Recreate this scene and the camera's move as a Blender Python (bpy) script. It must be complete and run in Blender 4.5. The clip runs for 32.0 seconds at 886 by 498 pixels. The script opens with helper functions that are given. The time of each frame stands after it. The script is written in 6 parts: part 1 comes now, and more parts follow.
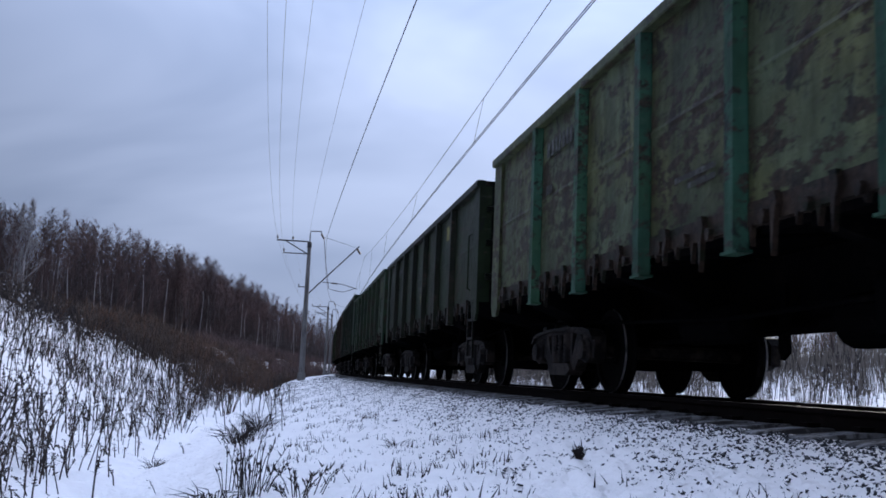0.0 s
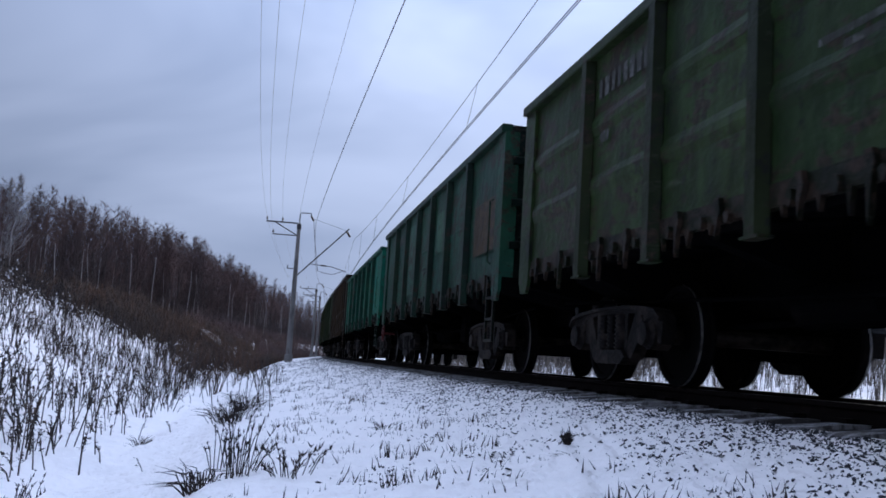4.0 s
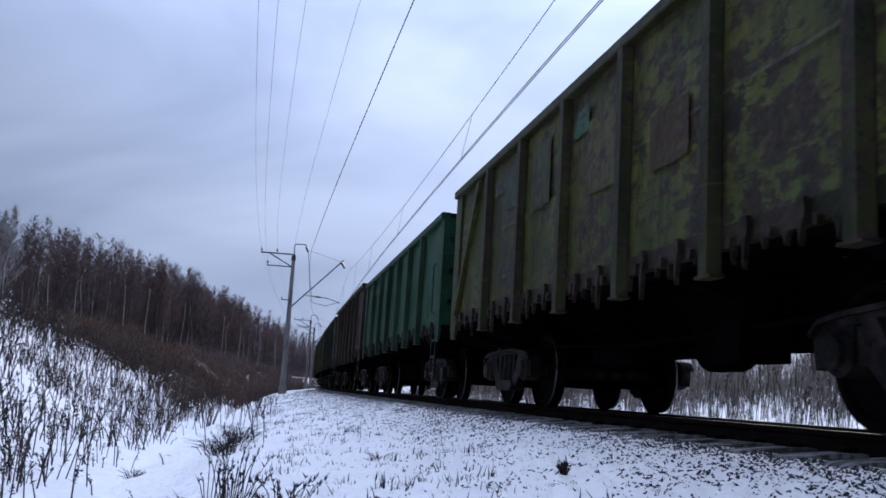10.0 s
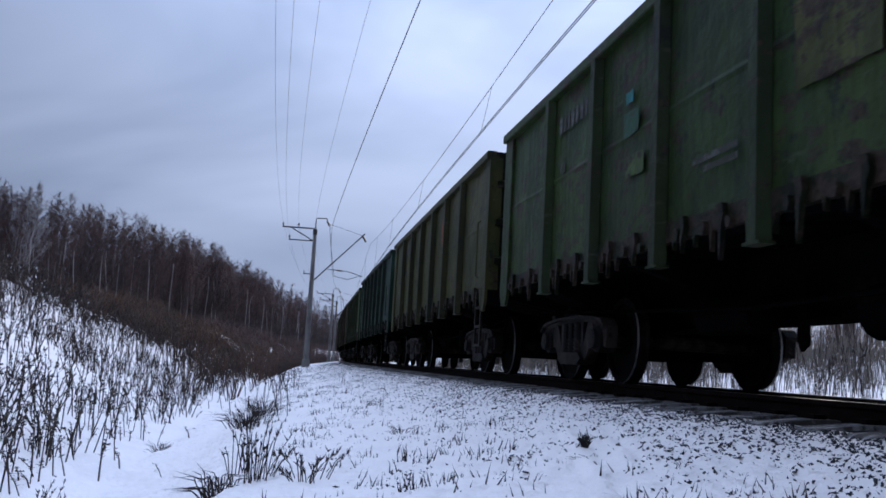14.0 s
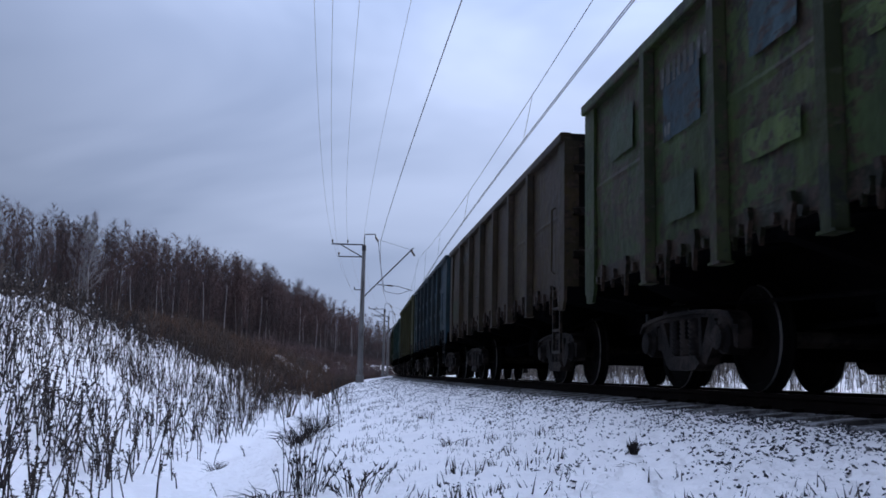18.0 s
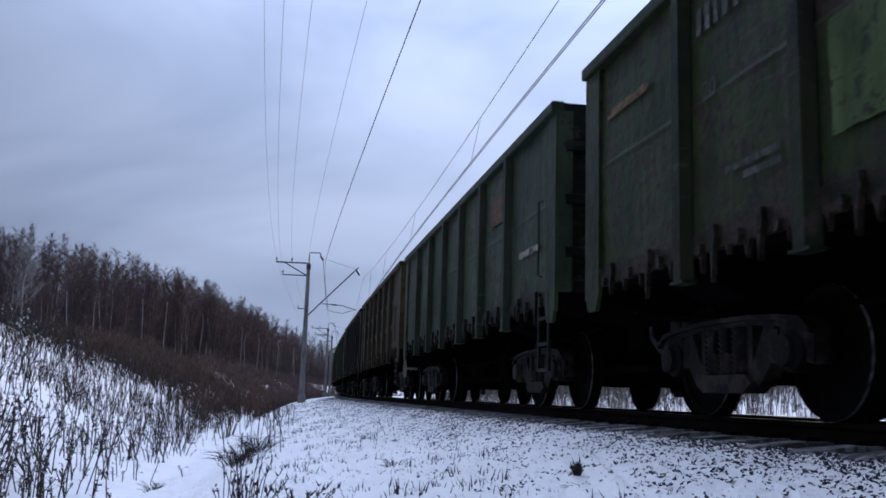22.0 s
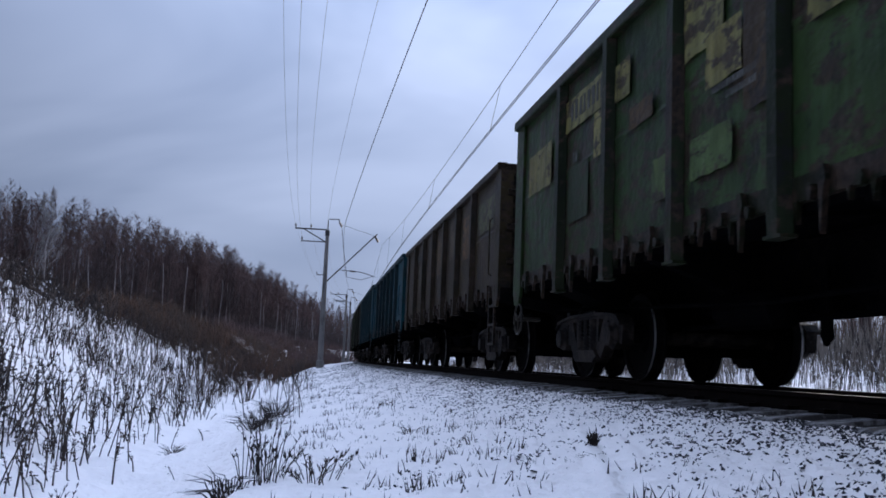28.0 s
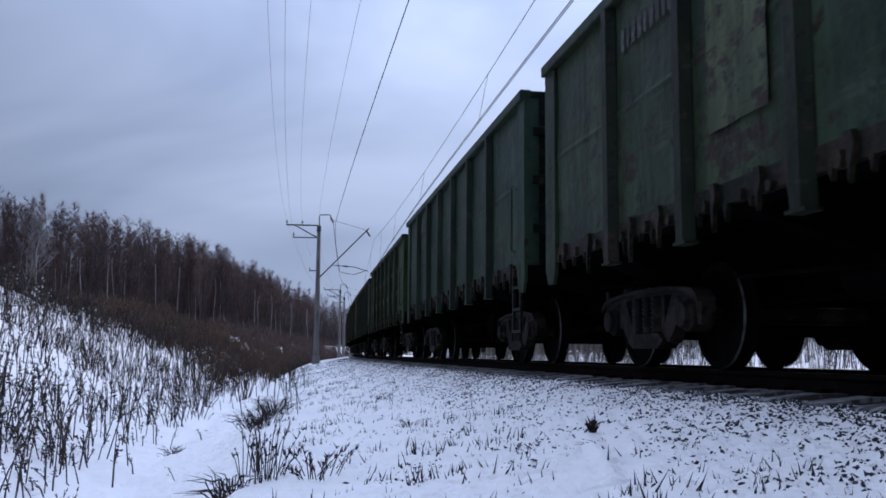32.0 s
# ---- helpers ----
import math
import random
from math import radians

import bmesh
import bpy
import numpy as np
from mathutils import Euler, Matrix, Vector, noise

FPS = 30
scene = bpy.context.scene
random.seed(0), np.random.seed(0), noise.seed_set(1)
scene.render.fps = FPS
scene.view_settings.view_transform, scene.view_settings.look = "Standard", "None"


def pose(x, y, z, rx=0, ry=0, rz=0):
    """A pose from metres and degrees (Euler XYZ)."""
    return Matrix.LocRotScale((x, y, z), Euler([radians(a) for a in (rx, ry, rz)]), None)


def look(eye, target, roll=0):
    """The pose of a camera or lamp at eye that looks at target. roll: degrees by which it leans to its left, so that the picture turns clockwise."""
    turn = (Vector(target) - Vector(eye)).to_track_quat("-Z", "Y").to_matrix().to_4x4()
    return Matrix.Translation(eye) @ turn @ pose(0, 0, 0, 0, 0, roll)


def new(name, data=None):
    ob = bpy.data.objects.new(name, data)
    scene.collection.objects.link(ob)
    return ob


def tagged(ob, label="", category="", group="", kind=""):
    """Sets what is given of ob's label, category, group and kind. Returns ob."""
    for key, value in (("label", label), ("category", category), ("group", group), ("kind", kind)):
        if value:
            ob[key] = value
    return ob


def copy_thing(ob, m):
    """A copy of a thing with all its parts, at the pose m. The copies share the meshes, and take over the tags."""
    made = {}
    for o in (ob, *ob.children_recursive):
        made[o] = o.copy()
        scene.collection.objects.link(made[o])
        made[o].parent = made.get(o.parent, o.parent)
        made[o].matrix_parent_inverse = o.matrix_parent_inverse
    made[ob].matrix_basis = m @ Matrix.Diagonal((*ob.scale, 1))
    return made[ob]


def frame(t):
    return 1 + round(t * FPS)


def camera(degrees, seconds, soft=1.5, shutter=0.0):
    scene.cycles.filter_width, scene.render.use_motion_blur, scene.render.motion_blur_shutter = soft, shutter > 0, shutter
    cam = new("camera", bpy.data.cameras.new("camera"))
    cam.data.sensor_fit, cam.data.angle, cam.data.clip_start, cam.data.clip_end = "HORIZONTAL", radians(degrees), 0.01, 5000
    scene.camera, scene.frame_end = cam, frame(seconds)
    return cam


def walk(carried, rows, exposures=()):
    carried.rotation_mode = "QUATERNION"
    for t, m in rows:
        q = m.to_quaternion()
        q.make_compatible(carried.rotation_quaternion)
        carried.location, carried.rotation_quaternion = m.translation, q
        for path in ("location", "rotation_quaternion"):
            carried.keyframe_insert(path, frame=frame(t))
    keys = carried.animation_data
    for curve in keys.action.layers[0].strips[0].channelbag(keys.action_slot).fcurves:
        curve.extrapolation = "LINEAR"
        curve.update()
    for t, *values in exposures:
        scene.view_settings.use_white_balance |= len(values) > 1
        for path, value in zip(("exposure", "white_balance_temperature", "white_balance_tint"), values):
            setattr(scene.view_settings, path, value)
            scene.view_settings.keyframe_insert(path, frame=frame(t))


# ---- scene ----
cam = camera(51.66, 32.0, soft=1.7, shutter=0.05)
PATH = [  # seconds, x, y, z, yaw, pitch, roll
    (0.0, -0.005, -0.001, 0.116, -10.78, 7.90, -2.36), (0.5, -0.001, -0.002, 0.116, -10.30, 7.98, -2.38),
    (1.0, 0.001, -0.001, 0.122, -9.86, 7.67, -2.61), (1.5, -0.001, 0.000, 0.119, -10.43, 7.52, -3.02),
    (2.0, -0.008, -0.000, 0.119, -11.06, 7.67, -3.74), (2.5, -0.011, -0.001, 0.114, -11.59, 7.75, -3.20),
    (4.5, -0.033, 0.002, 0.108, -11.48, 6.59, -3.73), (5.0, -0.032, 0.004, 0.119, -10.14, 6.15, -4.19),
    (5.5, -0.036, 0.003, 0.119, -9.88, 5.69, -3.32), (6.0, -0.013, 0.003, 0.120, -11.58, 5.81, -2.53),
    (6.5, -0.015, 0.003, 0.120, -12.28, 6.15, -2.79), (7.0, -0.027, 0.002, 0.111, -12.41, 7.32, -1.67),
    (7.5, -0.034, -0.000, 0.105, -13.00, 8.62, -1.68), (8.0, -0.044, -0.001, 0.092, -13.42, 9.43, -2.00),
    (8.5, -0.041, -0.002, 0.091, -13.51, 9.66, -2.12), (9.0, -0.038, -0.002, 0.090, -13.47, 9.73, -2.51),
    (9.5, -0.038, -0.001, 0.090, -12.87, 9.60, -3.41), (10.0, -0.036, 0.002, 0.091, -11.94, 8.97, -3.40),
    (10.5, -0.023, -0.000, 0.099, -11.02, 8.56, -3.08), (11.0, -0.024, 0.000, 0.102, -10.79, 8.25, -3.27),
    (11.5, -0.023, 0.003, 0.101, -10.26, 7.85, -2.95), (12.0, -0.018, 0.003, 0.108, -10.33, 7.57, -3.16),
    (12.5, -0.019, 0.004, 0.106, -10.53, 7.29, -3.43), (13.0, -0.016, 0.004, 0.108, -10.61, 7.12, -3.53),
    (13.5, -0.012, 0.004, 0.107, -10.55, 7.17, -3.33), (14.0, -0.025, 0.004, 0.105, -10.55, 7.18, -3.08),
    (14.5, -0.030, 0.005, 0.108, -10.45, 7.08, -3.41), (15.0, -0.031, 0.004, 0.106, -9.69, 6.93, -3.04),
    (15.5, 0.003, 0.002, 0.109, -7.67, 6.67, -2.95), (17.5, 0.046, -0.003, 0.104, -6.53, 7.44, -1.53),
    (18.0, 0.044, -0.004, 0.103, -7.17, 7.80, -1.18), (18.5, 0.037, -0.004, 0.100, -8.21, 7.92, -0.90),
    (19.0, 0.016, -0.003, 0.102, -9.04, 7.83, -1.09), (19.5, 0.005, -0.001, 0.101, -9.64, 7.43, -1.38),
    (20.0, 0.005, -0.000, 0.102, -9.63, 7.55, -1.09), (20.5, 0.012, -0.002, 0.102, -9.92, 8.08, -1.27),
    (21.0, 0.026, -0.003, 0.097, -10.31, 8.85, -1.20), (21.5, 0.021, -0.003, 0.092, -10.86, 9.26, -1.90),
    (22.0, 0.024, -0.004, 0.094, -10.72, 9.18, -1.74), (22.5, 0.024, -0.003, 0.101, -10.59, 8.82, -1.53),
    (23.0, 0.009, -0.003, 0.101, -10.90, 8.40, -2.36), (23.5, 0.004, -0.002, 0.097, -10.95, 7.92, -2.11),
    (24.0, 0.005, -0.002, 0.103, -11.05, 7.52, -1.78), (24.5, -0.002, 0.000, 0.100, -10.94, 7.56, -2.45),
    (25.0, 0.010, -0.002, 0.099, -9.27, 7.51, -2.33), (25.5, 0.014, -0.002, 0.099, -8.74, 7.50, -2.82),
    (27.5, 0.025, -0.002, 0.112, -8.92, 7.26, -1.61), (28.0, 0.024, -0.002, 0.112, -9.63, 7.08, -2.31),
    (28.5, 0.021, -0.001, 0.106, -10.07, 6.88, -2.50), (29.0, 0.017, -0.002, 0.112, -9.89, 6.71, -1.69),
    (29.5, 0.017, -0.001, 0.119, -10.00, 6.78, -1.76), (30.0, 0.011, 0.001, 0.113, -10.10, 6.67, -2.43),
    (30.5, 0.019, 0.001, 0.111, -9.90, 6.49, -2.43), (31.0, 0.007, 0.002, 0.115, -10.00, 6.35, -2.01),
    (31.5, 0.007, 0.001, 0.116, -10.00, 6.10, -1.69), (32.0, 0.016, 0.001, 0.114, -9.90, 6.58, -0.43),
]
walk(cam, [(t, pose(x, y, z, 90 + p, r, a)) for t, x, y, z, a, p, r in PATH],
     [(0, 0.07), (5, 0.05), (6, -0.06), (7, 0.09), (9, 0.19), (11, 0.16), (14, 0.07), (19, 0.01), (25, 0.06), (28, -0.02), (32, 0.02)])

# ---- world, sun, exposure ----
world = bpy.data.worlds.new("winter_sky")
scene.world = world
world.use_nodes = True
wn, wl = world.node_tree.nodes, world.node_tree.links
wn.clear()
SUN_ELEV, SUN_ROT = radians(16), radians(35)


def wnode(kind, **kw):
    n = wn.new(kind)
    for k, v in kw.items():
        n.inputs[k].default_value = v
    return n


sky = wn.new("ShaderNodeTexSky")
sky.sky_type, sky.sun_disc = "NISHITA", False
sky.sun_elevation, sky.sun_rotation = SUN_ELEV, SUN_ROT
skyv = wn.new("ShaderNodeVectorMath")
skyv.operation = "SCALE"
skyv.inputs[3].default_value = 0.10
wl.new(sky.outputs[0], skyv.inputs[0])
wco = wn.new("ShaderNodeTexCoord")
wmap = wn.new("ShaderNodeMapping")
wmap.inputs["Rotation"].default_value = (0, 0, radians(20))
wmap.inputs["Scale"].default_value = (1.0, 1.0, 2.6)
wl.new(wco.outputs["Generated"], wmap.inputs[0])
wnz = wnode("ShaderNodeTexNoise", Scale=1.7, Detail=4.0, Roughness=0.52, Distortion=0.5)
wl.new(wmap.outputs[0], wnz.inputs["Vector"])
wr = wn.new("ShaderNodeValToRGB")
wr.color_ramp.elements[0].position, wr.color_ramp.elements[1].position = 0.30, 0.68
wr.color_ramp.elements[0].color = (0.238, 0.326, 0.548, 1)
wr.color_ramp.elements[1].color = (0.545, 0.66, 0.965, 1)
wl.new(wnz.outputs[0], wr.inputs[0])
# an overcast sky is darker towards the horizon
wsep = wn.new("ShaderNodeSeparateXYZ")
wl.new(wco.outputs["Generated"], wsep.inputs[0])
wel = wn.new("ShaderNodeFloatCurve")
for px, py in ((0.42, 0.255), (0.72, 0.79)):
    wel.mapping.curves[0].points.new(px, py)
wel.mapping.curves[0].points[0].location = (0.0, 0.133)
wel.mapping.curves[0].points[-1].location = (1.0, 1.0)
wel.mapping.update()
wl.new(wsep.outputs[2], wel.inputs["Value"])
wst = wn.new("ShaderNodeMath")
wst.operation, wst.inputs[1].default_value = "MULTIPLY", 4.7
wl.new(wel.outputs[0], wst.inputs[0])
# and brighter towards the hidden sun
wdot = wn.new("ShaderNodeVectorMath")
wdot.operation = "DOT_PRODUCT"
wdot.inputs[1].default_value = (math.sin(SUN_ROT), math.cos(SUN_ROT), 0.25)
wl.new(wco.outputs["Generated"], wdot.inputs[0])
whalf = wn.new("ShaderNodeMapRange")
whalf.inputs[1].default_value, whalf.inputs[2].default_value = -1.0, 1.0
wl.new(wdot.outputs["Value"], whalf.inputs[0])
wsun = wn.new("ShaderNodeFloatCurve")
for px, py in ((0.5, 0.305), (0.75, 0.43), (0.82, 0.58), (0.95, 0.87)):
    wsun.mapping.curves[0].points.new(px, py)
wsun.mapping.curves[0].points[0].location = (0.0, 0.25)
wsun.mapping.curves[0].points[-1].location = (1.0, 0.98)
wsun.mapping.update()
wl.new(whalf.outputs[0], wsun.inputs["Value"])
wgain = wn.new("ShaderNodeMath")
wgain.operation, wgain.inputs[1].default_value = "MULTIPLY", 1.42
wl.new(wsun.outputs[0], wgain.inputs[0])
wboth = wn.new("ShaderNodeMath")
wboth.operation = "MULTIPLY"
wl.new(wst.outputs[0], wboth.inputs[0])
wl.new(wgain.outputs[0], wboth.inputs[1])
wmul = wn.new("ShaderNodeVectorMath")
wmul.operation = "SCALE"
wl.new(wr.outputs[0], wmul.inputs[0])
wl.new(wboth.outputs[0], wmul.inputs[3])
wmix = wn.new("ShaderNodeMix")
wmix.data_type = "RGBA"
wmix.inputs[0].default_value = 0.97
wl.new(skyv.outputs[0], wmix.inputs[6])
wl.new(wmul.outputs[0], wmix.inputs[7])
wbg = wnode("ShaderNodeBackground", Strength=1.0)
wl.new(wmix.outputs[2], wbg.inputs[0])
wo = wn.new("ShaderNodeOutputWorld")
wl.new(wbg.outputs[0], wo.inputs[0])

sun = new("sun", bpy.data.lights.new("sun", "SUN"))
sun.data.energy, sun.data.angle, sun.data.color = 1.3, radians(25), (1.0, 0.92, 0.85)
sun.matrix_world = look((0, 0, 60), (0 - math.sin(SUN_ROT), 0 - math.cos(SUN_ROT), 60 - math.tan(SUN_ELEV)))


# ---- materials ----
def mat(name, colour, rough=0.8, metal=0.0, spots=None, scale=8.0, spot_amount=0.5, bump=0.0, bump_scale=40.0, stretch=(1, 1, 1),
        coord="Object", spec=0.3, vary=0.25, rand=True, deep=0.02):
    """A surface with variation at two scales: mottling of its colour, spots or stains of a second colour, and fine relief."""
    m = bpy.data.materials.new(name)
    m.use_nodes = True
    n, l = m.node_tree.nodes, m.node_tree.links
    b = n["Principled BSDF"]
    b.inputs["Roughness"].default_value, b.inputs["Metallic"].default_value = rough, metal
    b.inputs["Specular IOR Level"].default_value = spec
    tc, mp = n.new("ShaderNodeTexCoord"), n.new("ShaderNodeMapping")
    mp.inputs["Scale"].default_value = stretch
    l.new(tc.outputs[coord], mp.inputs[0])
    vec = mp.outputs[0]
    if rand:
        oi, ad = n.new("ShaderNodeObjectInfo"), n.new("ShaderNodeVectorMath")
        mu = n.new("ShaderNodeMath")
        mu.operation, mu.inputs[1].default_value = "MULTIPLY", 37.0
        l.new(oi.outputs["Random"], mu.inputs[0])
        l.new(vec, ad.inputs[0])
        l.new(mu.outputs[0], ad.inputs[1])
        vec = ad.outputs[0]
    big, fine = n.new("ShaderNodeTexNoise"), n.new("ShaderNodeTexNoise")
    big.inputs["Scale"].default_value, big.inputs["Detail"].default_value = scale * 0.25, 4
    fine.inputs["Scale"].default_value, fine.inputs["Detail"].default_value, fine.inputs["Roughness"].default_value = scale, 6, 0.65
    l.new(vec, big.inputs["Vector"])
    l.new(vec, fine.inputs["Vector"])
    mr = n.new("ShaderNodeMapRange")
    mr.inputs[3].default_value, mr.inputs[4].default_value = 1 - vary * 1.6, 1 + vary * 1.6
    l.new(big.outputs[0], mr.inputs[0])
    sc = n.new("ShaderNodeVectorMath")
    sc.operation = "SCALE"
    sc.inputs[0].default_value = colour
    l.new(mr.outputs[0], sc.inputs[3])
    out = sc.outputs[0]
    if spots:
        cr = n.new("ShaderNodeMapRange")
        cr.inputs[1].default_value, cr.inputs[2].default_value = 1.0 - spot_amount - 0.04, 1.0 - spot_amount + 0.04
        mixf = n.new("ShaderNodeMath")
        mixf.operation = "ADD"
        h1, h2 = n.new("ShaderNodeMath"), n.new("ShaderNodeMath")
        for h, src, k in ((h1, big, 0.55), (h2, fine, 0.45)):
            h.operation, h.inputs[1].default_value = "MULTIPLY", k
            l.new(src.outputs[0], h.inputs[0])
        l.new(h1.outputs[0], mixf.inputs[0])
        l.new(h2.outputs[0], mixf.inputs[1])
        l.new(mixf.outputs[0], cr.inputs[0])
        mx = n.new("ShaderNodeMix")
        mx.data_type = "RGBA"
        l.new(cr.outputs[0], mx.inputs[0])
        l.new(out, mx.inputs[6])
        mx.inputs[7].default_value = (*spots, 1)
        out = mx.outputs[2]
    l.new(out, b.inputs["Base Color"])
    if bump:
        bn, bp = n.new("ShaderNodeTexNoise"), n.new("ShaderNodeBump")
        bn.inputs["Scale"].default_value, bn.inputs["Detail"].default_value = bump_scale, 5
        l.new(vec, bn.inputs["Vector"])
        bp.inputs["Strength"].default_value, bp.inputs["Distance"].default_value = bump, deep
        l.new(bn.outputs[0], bp.inputs["Height"])
        l.new(bp.outputs[0], b.inputs["Normal"])
    return m


def paint_material():
    """Old sprayed paint: its colour and its share of rust come from the part; faded and streaked, with chips of rust and dark grime."""
    m = bpy.data.materials.new("wagon_paint")
    m.use_nodes = True
    n, l = m.node_tree.nodes, m.node_tree.links
    b = n["Principled BSDF"]
    b.inputs["Roughness"].default_value, b.inputs["Specular IOR Level"].default_value = 0.5, 0.085
    oi, tc = n.new("ShaderNodeObjectInfo"), n.new("ShaderNodeTexCoord")

    def math_node(op, a, c):
        q = n.new("ShaderNodeMath")
        q.operation = op
        for k, v in enumerate((a, c)):
            if isinstance(v, (int, float)):
                q.inputs[k].default_value = v
            else:
                l.new(v, q.inputs[k])
        return q.outputs[0]

    shift = n.new("ShaderNodeVectorMath")
    l.new(tc.outputs["Object"], shift.inputs[0])
    l.new(math_node("MULTIPLY", oi.outputs["Random"], 41.0), shift.inputs[1])

    def noise(scale, detail, stretch=(1, 1, 1), rough=0.6):
        mp, q = n.new("ShaderNodeMapping"), n.new("ShaderNodeTexNoise")
        mp.inputs["Scale"].default_value = stretch
        l.new(shift.outputs[0], mp.inputs[0])
        l.new(mp.outputs[0], q.inputs["Vector"])
        q.inputs["Scale"].default_value, q.inputs["Detail"].default_value, q.inputs["Roughness"].default_value = scale, detail, rough
        return q.outputs[0]

    def ramp(src, a, c, lo, hi):
        q = n.new("ShaderNodeMapRange")
        for k, v in zip((1, 2, 3, 4), (a, c, lo, hi)):
            if isinstance(v, (int, float)):
                q.inputs[k].default_value = v
            else:
                l.new(v, q.inputs[k])
        l.new(src, q.inputs[0])
        return q.outputs[0]

    def mix(f, a, c):
        q = n.new("ShaderNodeMix")
        q.data_type = "RGBA"
        for k, v in zip((0, 6, 7), (f, a, c)):
            if isinstance(v, tuple):
                q.inputs[k].default_value = v
            else:
                l.new(v, q.inputs[k])
        return q.outputs[2]

    cloud, chips, streak, fine = noise(1.1, 4), noise(6.0, 8, (1, 0.6, 1.3), 0.68), noise(3.0, 4, (1, 2.2, 0.16)), noise(16, 5)
    tone = math_node("MULTIPLY", ramp(cloud, 0.3, 0.7, 0.5, 1.35), ramp(streak, 0.3, 0.7, 0.66, 1.28))
    sc, warm = n.new("ShaderNodeVectorMath"), n.new("ShaderNodeVectorMath")
    sc.operation, warm.operation = "SCALE", "MULTIPLY"
    l.new(oi.outputs["Color"], sc.inputs[0])
    l.new(tone, sc.inputs[3])
    # sun-bleached to a yellower shade in clouds, rubbed paler in brush-like strokes
    l.new(sc.outputs[0], warm.inputs[0])
    warm.inputs[1].default_value = (1.28, 1.08, 0.82)
    bleached = mix(ramp(noise(0.75, 3), 0.42, 0.66, 0.0, 0.8), sc.outputs[0], warm.outputs[0])
    stroke = noise(2.6, 5, (1, 0.45, 3.2), 0.7)
    rubbed = mix(ramp(stroke, 0.60, 0.70, 0.0, 0.26), bleached, (0.10, 0.10, 0.08, 1))
    mask = math_node("ADD", math_node("MULTIPLY", chips, 0.7), math_node("MULTIPLY", cloud, 0.3))
    lo, hi = math_node("SUBTRACT", 0.915, oi.outputs["Alpha"]), math_node("SUBTRACT", 0.97, oi.outputs["Alpha"])
    rust = mix(ramp(fine, 0.35, 0.65, 0.0, 1.0), (0.012, 0.009, 0.008, 1), (0.046, 0.030, 0.021, 1))
    worn = mix(ramp(mask, lo, hi, 0.0, 0.92), rubbed, rust)
    grime = ramp(math_node("ADD", math_node("MULTIPLY", noise(3.3, 6, (1, 1, 0.6)), 0.6), math_node("MULTIPLY", fine, 0.4)), 0.55, 0.61, 0.0, 0.8)
    drips = ramp(noise(4.0, 5, (1, 2.6, 0.22), 0.7), 0.62, 0.72, 0.0, 0.6)
    stained = mix(drips, mix(grime, worn, (0.010, 0.010, 0.010, 1)), (0.014, 0.011, 0.009, 1))
    l.new(stained, b.inputs["Base Color"])
    bp = n.new("ShaderNodeBump")
    bp.inputs["Strength"].default_value, bp.inputs["Distance"].default_value = 0.55, 0.02
    l.new(math_node("ADD", chips, math_node("MULTIPLY", noise(2.4, 3), 2.0)), bp.inputs["Height"])
    l.new(bp.outputs[0], b.inputs["Normal"])
    return m


PAINT = paint_material()
# near-black bases: the deep shade below the wagons is put into these three colours
STEEL_DARK = mat("grimy_shade_dark_steel", (0.0072, 0.0060, 0.0056), 0.6, 0.0, spots=(0.026, 0.0205, 0.0175), scale=7, spot_amount=0.47, bump=0.5, bump_scale=30, spec=0.05)
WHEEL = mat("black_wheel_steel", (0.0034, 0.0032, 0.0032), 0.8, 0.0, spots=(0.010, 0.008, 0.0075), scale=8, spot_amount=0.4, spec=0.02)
UNDER = mat("shade_black_underframe", (0.0028, 0.0028, 0.003), 0.9, spots=(0.006, 0.005, 0.0048), scale=6, spot_amount=0.4, bump=0.3, bump_scale=20, spec=0.0)
TREAD = mat("worn_wheel_steel", (0.20, 0.195, 0.19), 0.5, 0.5, spots=(0.06, 0.055, 0.05), scale=10, spot_amount=0.45)
RAILSIDE = mat("rusty_rail_steel", (0.0075, 0.0055, 0.005), 0.9, 0.0, spots=(0.013, 0.009, 0.008), scale=9, spot_amount=0.42, rand=False, spec=0.03)
RAILHEAD = mat("polished_rail_head", (0.085, 0.078, 0.076), 0.45, 0.9, scale=4, rand=False)
CHALK = mat("fresh_white_stencil_paint", (0.2, 0.2, 0.185), 0.8, spots=(0.06, 0.06, 0.055), scale=9, spot_amount=0.52)
STENCIL = mat("white_stencil_paint", (0.105, 0.108, 0.10), 0.8, spots=(0.04, 0.04, 0.036), scale=14, spot_amount=0.56)
SNOW = mat("fresh_snow", (0.95, 0.90, 0.87), 0.6, spots=(0.895, 0.85, 0.825), scale=1.8, spot_amount=0.47, bump=1.0, bump_scale=9, deep=0.07, vary=0.05, rand=False, spec=0.2)
BALLAST = mat("snowy_ballast", (0.022, 0.020, 0.020), 0.9, spots=(0.50, 0.50, 0.52), scale=30, spot_amount=0.26, bump=0.9, bump_scale=34, rand=False)
STONE = mat("crushed_stone", (0.035, 0.036, 0.042), 0.9, spots=(0.10, 0.098, 0.10), scale=20, spot_amount=0.4, bump=0.5, bump_scale=60)
SLEEPER = mat("concrete_sleeper", (0.10, 0.092, 0.09), 0.9, spots=(0.34, 0.33, 0.33), scale=14, spot_amount=0.48, bump=0.5, stretch=(1, 2.5, 1))
CONCRETE = mat("weathered_concrete", (0.17, 0.16, 0.155), 0.9, spots=(0.10, 0.095, 0.09), scale=3, spot_amount=0.45, bump=0.4, stretch=(3, 3, 0.5))
